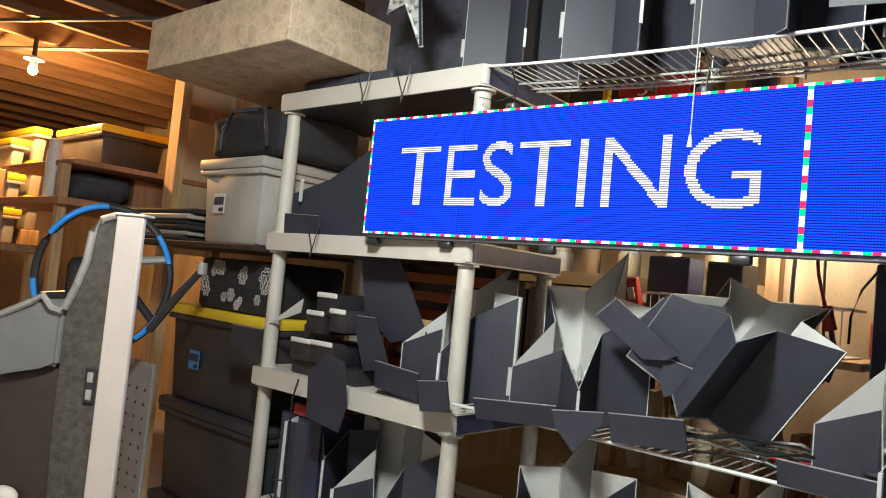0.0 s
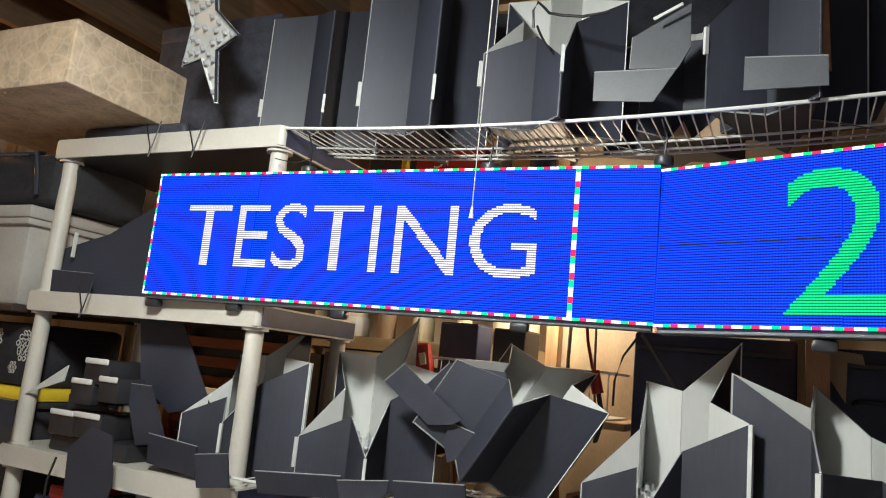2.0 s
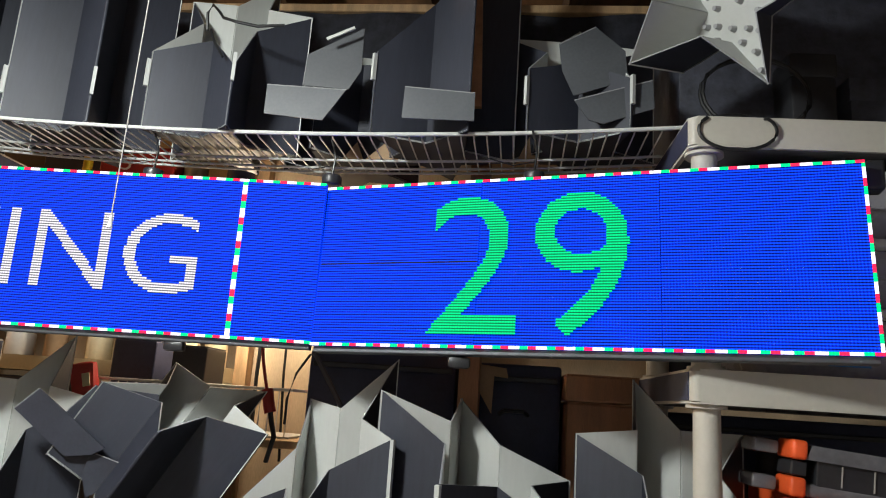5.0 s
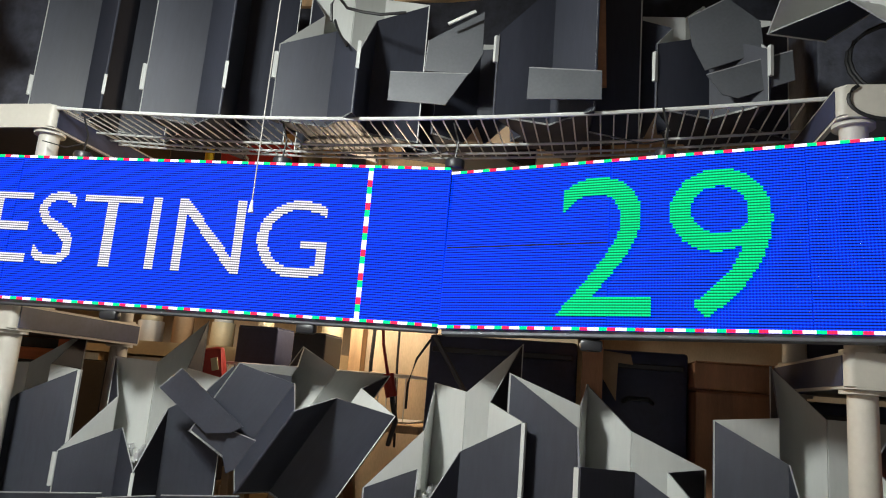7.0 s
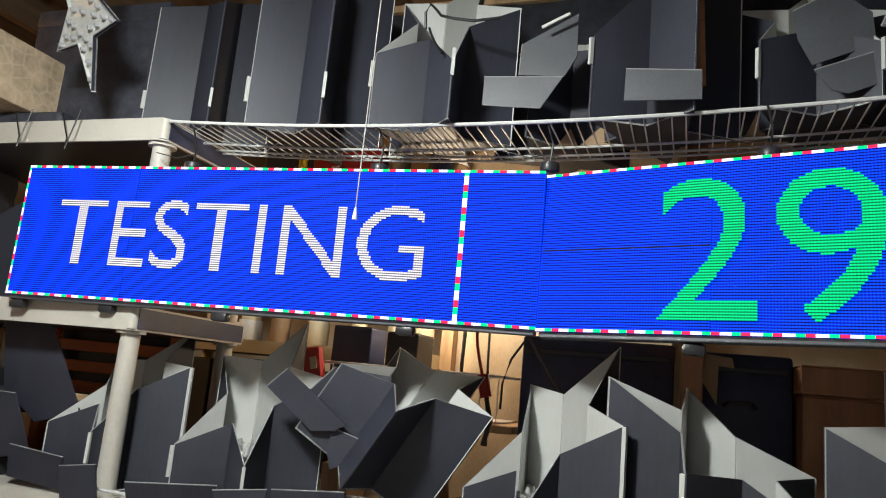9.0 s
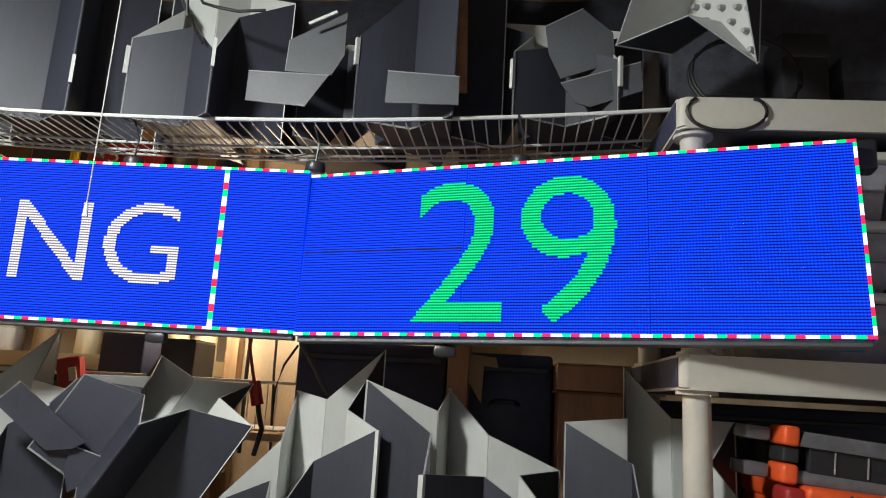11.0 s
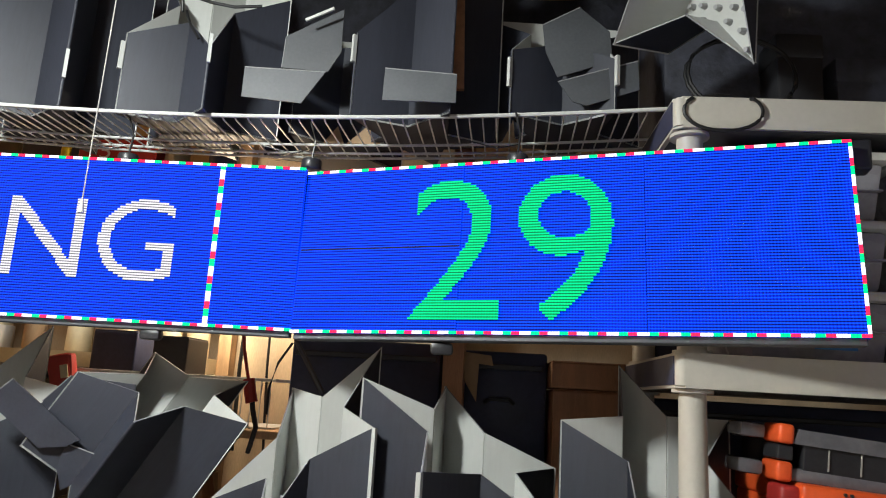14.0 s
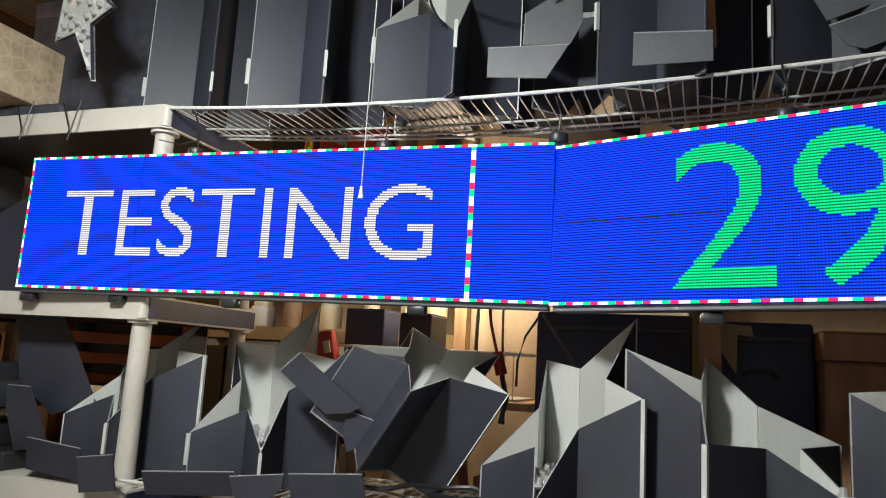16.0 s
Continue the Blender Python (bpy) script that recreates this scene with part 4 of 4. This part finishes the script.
# ---- right unit ----


def clear_bin(u, v, z, w, d, h, label, tag=None, tag_text=()):
    b = thing("clear_bin", at(u, v, z, 0, 0, 1.5), label, "bin", "clear bins")
    part("tub", box(0.012, w - 0.012, 0.012, d - 0.012, 0, h - 0.018, 0.01, taper=0.9), CLEAR, b, smooth=True)
    part("lid", box(0, w, 0, d, h - 0.018, h, 0.007), LIDW, b, "white snap lid", smooth=True)
    part("shoulder", box(0.02, w - 0.02, 0.006, 0.02, h * 0.42, h * 0.45, 0.002), CLEAR, b)
    if tag:
        x0, x1, z0, z1, m = tag
        tape = part("label_tape", box(x0, x1, 0.004, 0.0055, z0, z1), m, b, "hand-lettered tape")
        for k, (bx, bw) in enumerate(tag_text):
            row, n = z1 - 0.022 - 0.018 * k, int(bw / 0.011)
            for i in range(n):
                part("writing", box(bx + 0.011 * i, bx + 0.011 * i + (0.008, 0.005, 0.0085)[(i + k) % 3], 0.0025, 0.0035, row + (0.001, 0.003, 0.0)[i % 3], row + (0.0045, 0.008, 0.006)[(i + k) % 3]), INK, tape, "dark handwriting")
    return b


for k, z in enumerate((1.388, 1.513, 1.638)):
    clear_bin(1.69, 0.02, z, 0.27, 0.36, 0.123, "clear storage bin with a white lid in a stack", (0.12, 0.19, 0.02, 0.075, TAPE) if k != 1 else None)
BIN = "clear storage bin with a white lid and taped label"
clear_bin(1.975, 0.0, 1.388, 0.30, 0.38, 0.123, BIN, (0.07, 0.20, 0.012, 0.05, TAPE), ((0.085, 0.08), (0.085, 0.09)))
b2 = clear_bin(1.975, 0.0, 1.513, 0.30, 0.38, 0.123, BIN, (0.055, 0.20, 0.005, 0.066, PAPER))
for txt, x, z, w in (("12V Smart", 0.068, 0.040, 0.105), ("Square", 0.095, 0.014, 0.06)):
    me = lettering(txt, 0.016, w)
    me.transform(Matrix.Translation((x, 0.002, z)))
    me.materials.append(INK)
    part("writing", me, None, b2, "dark handwriting")
clear_bin(1.975, 0.0, 1.638, 0.30, 0.38, 0.128, BIN, (0.075, 0.14, 0.03, 0.08, TAPE), ((0.085, 0.045), (0.09, 0.035)))
solo("yellow_pack", box(0, 0.10, 0, 0.05, 0, 0.02, 0.004), YELLOW, at(2.06, -0.004, 1.449), "flat yellow packet on a taped bin", "packet")


def organiser(u, v, z, label):
    """Smoky clear box on orange end hinges."""
    c = thing("organiser_case", at(u, v, z, 0, 5.5, 3), label, "case", "organiser cases")
    lid = slab([(0.020, 0.060), (0.030, 0.084), (0.22, 0.084), (0.25, 0.076), (0.285, 0.070), (0.285, 0.060)], -0.27, 0.004)
    part("lid", lid, SMOKE, c, "smoky clear lid", m=pose(0, 0, 0, 90, 0, 0))
    part("tray", box(0.020, 0.285, 0.0, 0.28, 0.0, 0.022, 0.006), SMOKE, c, "smoky clear tray", smooth=True)
    part("dark_insert", box(0.040, 0.28, 0.002, 0.27, 0.018, 0.064, 0.003), DARK, c, "dark contents")
    for z0, z1 in ((0.058, 0.090), (-0.002, 0.030)):
        part("hinge", box(-0.004, 0.022, -0.008, 0.06, z0, z1, 0.006, 3), ORANGE, c, "orange end clip", smooth=True)
        part("grip", box(-0.052, -0.010, 0.03, 0.10, z0 + 0.003, z1 - 0.005, 0.006), SMOKE, c, "smoky clear grip", smooth=True)
    part("latch", box(-0.002, 0.024, 0.0, 0.06, 0.032, 0.056, 0.003), DARK, c, "black latch")
    for k in range(4):
        part("divider", box(0.080 + 0.052 * k, 0.0815 + 0.052 * k, -0.001, 0.004, 0.024, 0.058), GREY, c)
    return c


organiser(1.738, 0.02, 1.194, "smoky clear parts organiser with orange end clips")
flat_case = thing("flat_case", at(1.762, -0.01, 1.126, 0, 4.5, 3), "bright orange moulded case under the clear organiser", "case")
part("lid", box(0.0, 0.32, 0.0, 0.30, 0.03, 0.066, 0.008, 3), ORANGE, flat_case, smooth=True)
part("base", box(0.004, 0.316, 0.004, 0.296, 0.0, 0.032, 0.008), ORANGE, flat_case, smooth=True)
part("recess", box(0.085, 0.15, -0.002, 0.01, 0.042, 0.050, 0.002), DARK, flat_case, "dark recess")
for x in (0.075, 0.085):
    part("rivet", cyl(0.0028, -0.002, 0.002, seg=8), DARK, flat_case, "dark hole", m=pose(x - 0.01, -0.001, 0.058, 90, 0, 0))
part("end_clip", box(-0.03, 0.004, 0.01, 0.07, 0.005, 0.06, 0.008, 3), RED, flat_case, "red-orange end clip", smooth=True)
tote(at(1.68, 0.02, 0.967, 0, 0, 1.5), 0.42, 0.36, 0.10, DARK, ORANGE, "low black case with an orange lid", "low cases")
jar(2.16, 0.05, 0.967, 0.05, 0.30, CLEAR, LIDW, "tall clear canister with white lid")
# dark boards added as backing to hide the lit wall
dark_box(1.60, 0.385, 0.967, 0.78, 0.03, 0.35, NAVY, "black board added to darken the back of the tier")
dark_box(1.62, 0.395, 1.388, 0.78, 0.02, 0.36, NAVY, "black board added to darken the space behind the clear bins")
# on top of the right unit
rim_loop = thing("cable_loop", ROW.copy(), "loop of stiff black cable hanging over the shelf rim", "cable", "cable loops")
for k in range(2):
    part("turn", tube([(1.651 + (0.066 + 0.001 * k) * math.cos(a / 28 * 2 * math.pi), -0.0325 + (0.0 if math.sin(a / 28 * 2 * math.pi) < 0.72 else 0.02), 1.806 + (0.036 + 0.0015 * k) * math.sin(a / 28 * 2 * math.pi)) for a in range(28)], 0.0026, closed=True), CABLE, rim_loop, smooth=True)
for u, v, r, tilt in ((1.70, 0.02, 0.095, 80), (2.06, 0.08, 0.06, 88)):
    loop = thing("cable_loop", at(u, v, 1.84 + (0.06 if tilt > 60 else -0.005), tilt - 90, 0, 0), "loop of stiff black cable on the shelf top", "cable", "cable loops")
    for k in range(2):
        part("turn", tube([((r + 0.004 * k) * math.cos(a / 22 * 2 * math.pi), 0.006 * k, (0.45 if tilt < 60 else 0.85) * r * math.sin(a / 22 * 2 * math.pi)) for a in range(22)], 0.0035, closed=True), CABLE, loop, smooth=True)
dark_box(1.80, 0.12, 1.834, 0.09, 0.2, 0.20, DARK, "narrow black case standing on the shelf top", "equipment_case", False)
dark_box(1.92, 0.14, 1.834, 0.13, 0.2, 0.16, BAG, "dark padded case on the shelf top", "equipment_case", False)
solo("wood_stake", box(-0.006, 0.006, -0.006, 0.006, 0, 0.4, 0.002), WOOD, at(2.0, 0.36, 1.834, 0, -4, 0), "thin pine stake standing on the shelf top", "stake")
dark_box(2.12, 0.10, 1.834, 0.25, 0.25, 0.28, BAG, "black bag on the shelf top", "equipment_case")

# dark cases and a backdrop added high up to darken behind the stars
for u, w, h in ((-0.72, 0.5, 0.42), (1.60, 0.5, 0.48)):
    dark_box(u, 0.20, 1.852 if u < 0 else 1.834, w - 0.03, 0.26, h, BAG, "black case added behind the star props to darken the background", "equipment_case", False)

# black backdrop added to block the lit timber behind the stars
sheet = thing("dark_backdrop", at(-0.95, 0.52, 1.965), "black backdrop added under the joists to darken behind the stars", "sheeting")
bm = bmesh.new()
cols = [(3.4 * i / 60, 0.018 * math.sin(i * 1.1) + 0.012 * math.sin(i * 0.37)) for i in range(61)]
low = [bm.verts.new((x, y, 0.0)) for x, y in cols]
high = [bm.verts.new((x, y * 0.4, 0.40)) for x, y in cols]
for i in range(60):
    bm.faces.new((low[i], low[i + 1], high[i + 1], high[i]))
bmesh.ops.solidify(bm, geom=bm.faces[:], thickness=0.002)
part("sheet", bm, BAG, sheet, smooth=True)
part("batten", box(0, 3.4, -0.015, 0.015, 0.382, 0.405, 0.003), WOOD, sheet, "pine batten")

# ---- beyond the left end ----
for u, v, w in ((-2.22, 0.34, 0.045), (-2.22, 0.68, 0.04), (-2.22, 1.05, 0.04)):
    structure("stud_3" if v < 0.5 else "stud_4", box(u, u + 0.09, v, v + w, 0, 2.37), WOOD, "bare pine stud of an open partition", "stud")
structure("partition_board", box(-2.34, -2.32, 0.45, 1.6, 1.3, 2.37), PLY, "pale board behind the open studs", "panel")
structure("stud_brace", box(-2.25, -2.23, 0.36, 1.4, 1.98, 2.05), BROWN, "dark brace across the studs", "brace")
long_shelf = thing("long_plank_shelf", at(-3.9, -0.1, 1.47), "long rough plank shelf on posts", "shelf")
part("plank", box(0.65, 1.6, 0, 0.85, 0, 0.035, 0.004), BROWN, long_shelf)
part("upper_plank", box(0.66, 1.6, 0.05, 0.8, 0.19, 0.215, 0.004), BROWN, long_shelf)
for x in (0.68, 1.5):
    for y in (0.02, 0.8):
        part("leg", box(x, x + 0.05, y, y + 0.04, -1.47, 0.19, 0.004), WOOD, long_shelf)
tote(at(-3.2, 0.18, 1.686), 0.59, 0.37, 0.24, TOTE, YELLOW, "long black tote with a yellow lid on the plank shelf", "yellow-lid totes", ribs=0)
carton(at(-2.75, 0.33, 1.506), 0.25, 0.24, 0.15, BROWN, "reddish brown box on the plank shelf")
lumps = thing("tarpaulin_bundle", at(-2.75, 0.02, 1.506), "crumpled dark bundle on the plank shelf", "bundle")
bm = box(0, 0.3, 0, 0.28, 0, 0.15, 0.05, 4)
for v in bm.verts:
    v.co += noise.noise_vector(v.co * 11) * 0.03
    v.co.z = max(v.co.z, 0)
part("body", bm, BAG, lumps, smooth=True)
jar(-2.55, -0.045, 1.506, 0.035, 0.28, LIDW, LIDW, "white plastic canister on the plank shelf")
for c, (y, n, z0) in enumerate(((0.135, 3, 1.36), (0.025, 3, 1.272), (-0.085, 2, 1.272))):
    for k in range(n):
        tote(at(-4.0, y, z0 + 0.2 * k), 0.6, 0.105, 0.198, GREY, YELLOW, "small grey tote with a yellow lid in a stack", "small yellow-lid totes", tag=None, ribs=0)
pl = thing("pallet_table", at(-4.05, -0.30, 0), "timber table under the stacked totes", "table")
part("top", box(0, 0.70, 0, 0.56, 1.23, 1.272, 0.004), WOOD, pl)
for x in (0.03, 0.62):
    for y in (0.03, 0.48):
        part("leg", box(x, x + 0.05, y, y + 0.05, 0, 1.23, 0.004), WOOD, pl)
part("riser", box(0.06, 0.64, 0.44, 0.535, 1.272, 1.36, 0.004), WOOD, pl)
bulb = thing("ceiling_bulb", at(BULB[0], BULB[1], BULB[2]), "bare glowing warm bulb in a ceiling holder", "bulb")
bm = bmesh.new()
bmesh.ops.create_uvsphere(bm, u_segments=16, v_segments=12, radius=0.025)
glass = part("glass", bm, BULB_GLASS, bulb, "glowing glass", smooth=True)
glass.visible_shadow = False
part("holder", cyl(0.022, 0.022, 0.055, 0.018, seg=16), LIDW, bulb, smooth=True)
part("collar", cyl(0.05, 0.055, 0.068, seg=18, bevel=0.003), LIDW, bulb, "flat pale ceiling plate", smooth=True)
part("stem", cyl(0.012, 0.068, 0.18, seg=10), DARK, bulb)

# ---- in front of the left end ----
cab = thing("padded_cabinet", at(-0.56, -0.60, 0, 0, 0, 36), "tall grey tweed-covered panel with a pale front edge and silver trim", "cabinet")
part("front_edge", box(-0.006, 0.060, -0.016, 0.0, 0.0, 1.362, 0.004), PALE, cab, "pale smooth front edge")
part("cap", box(-0.010, 0.064, -0.020, 0.03, 1.362, 1.368, 0.002), LIDW, cab, "thin white cap")
SIDE = [(0.0, 0.0), (0.0, 1.355), (-0.035, 1.345), (-0.058, 1.315), (-0.066, 1.25), (-0.082, 1.19), (-0.102, 1.13), (-0.105, 0.9), (-0.09, 0.5), (-0.09, 0.0)]
part("side", slab(SIDE, -0.04, 0.010), TWEED, cab, "grey tweed side", m=pose(0, 0, 0, 90, 0, 0))
part("socket_plate", box(-0.036, -0.010, -0.016, -0.009, 0.925, 1.005, 0.003), DARK, cab, "black double socket")
for z in (0.945, 0.985):
    part("socket", box(-0.030, -0.016, -0.018, -0.015, z - 0.012, z + 0.012, 0.002), GREY, cab, "socket opening")
part("trim", tube([(-0.008, -0.010, 1.360), (-0.04, -0.012, 1.348), (-0.060, -0.014, 1.318), (-0.066, -0.015, 1.25), (-0.083, -0.015, 1.19), (-0.105, -0.015, 1.135)], 0.009, 8), SILVER, cab, "silver curved trim", smooth=True)
CASING = mat("grey_moulding", (0.17, 0.17, 0.165), 0.4, vary=0.2)


def rounded_knob():
    bm = bmesh.new()
    bmesh.ops.create_uvsphere(bm, u_segments=16, v_segments=10, radius=0.03)
    bmesh.ops.scale(bm, vec=(1.2, 0.8, 0.8), verts=bm.verts[:])
    return bm


body = thing("grey_casing", at(-0.56, -0.60, 0, 0, 0, 36), "smooth grey moulded casing beside the cabinet", "casing")
bm = slab([(-0.106, 1.00), (-0.106, 1.125), (-0.13, 1.13), (-0.155, 1.155), (-0.18, 1.14), (-0.22, 1.12), (-0.34, 1.06), (-0.34, 0.93), (-0.22, 0.975), (-0.15, 1.0)], -0.10, 0.02)
bmesh.ops.bevel(bm, geom=bm.edges[:], offset=0.008, segments=3, affect="EDGES")
part("shell", bm, CASING, body, m=pose(0, 0, 0, 90, 0, 0), smooth=True)
part("rim", tube([(-0.106, -0.022, 1.128), (-0.13, -0.024, 1.134), (-0.155, -0.024, 1.160), (-0.18, -0.024, 1.145), (-0.22, -0.022, 1.125), (-0.34, -0.02, 1.065)], 0.008), SILVER, body, "silver rim", smooth=True)
part("skirt", box(-0.33, -0.10, 0.0, 0.06, 0.0, 1.0, 0.01), SKIRT, body, "dark brown lower side", smooth=True)
part("knob", rounded_knob(), PALE, body, "pale rounded knob", m=pose(-0.19, -0.03, 0.70), smooth=True)
ring = thing("ring_lamp", at(-1.30, -0.30, 1.19, 0, 0, 58), "black hoop with blue bands on a stand", "hoop")
RH, RV = 0.205, 0.235
hoop = [(RH * math.cos(2 * math.pi * i / 40), 0, RV * math.sin(2 * math.pi * i / 40)) for i in range(40)]
part("hoop", tube(hoop, 0.013, 9, closed=True), DARK, ring, smooth=True)
for a0, a1 in ((92, 150), (16, 44), (185, 200), (305, 330)):
    part("blue_band", tube([(RH * math.cos(radians(a)), -0.016, RV * math.sin(radians(a))) for a in range(a0, a1 + 1, 5)], 0.009), BLUEGLOW, ring, "bright blue band", smooth=True)
part("stand", box(-0.03, 0.03, -0.02, 0.02, -1.19, -0.24, 0.004), DARK, ring)
for a in (-35, 20, 200, 240):
    part("spoke", tube([(RH * 0.97 * math.cos(radians(a)), 0, RV * 0.97 * math.sin(radians(a))), (RH * 0.45 * math.cos(radians(a + 15)), -0.02, RV * 0.45 * math.sin(radians(a + 15)))], 0.014), SILVER if a in (20, 240) else DARK, ring, "glossy curved spoke", smooth=True)
part("hub", box(-0.11, 0.11, -0.03, 0.02, -0.10, 0.06, 0.03, 3), DARK, ring, "dark hub", smooth=True)
part("lever", tube([(0.16, -0.03, -0.16), (0.25, -0.04, -0.02), (0.30, -0.04, 0.05)], 0.014), DARK, ring, "black lever with a silver tip", smooth=True)
part("lever_tip", cyl(0.018, -0.02, 0.02, seg=12), SILVER, ring, "silver tip", m=Matrix.Translation((0.305, -0.04, 0.06)), smooth=True)
peg = thing("pegboard", at(-1.35, -0.10, 0, 0, 0, 2), "grey perforated board beside the tote pile", "pegboard")
part("sheet", box(-0.12, 0.06, 0, 0.012, 0, 0.90, 0.002), PEG, peg)
hole = mesh_of("peg_hole", box(-0.005, 0.005, -0.001, 0.001, 0, 0.01), DARK)
for i in range(3):
    for k in range(13):
        part("peg_hole", hole, None, peg, m=Matrix.Translation((-0.085 + 0.055 * i, 0, 0.2 + 0.05 * k)))
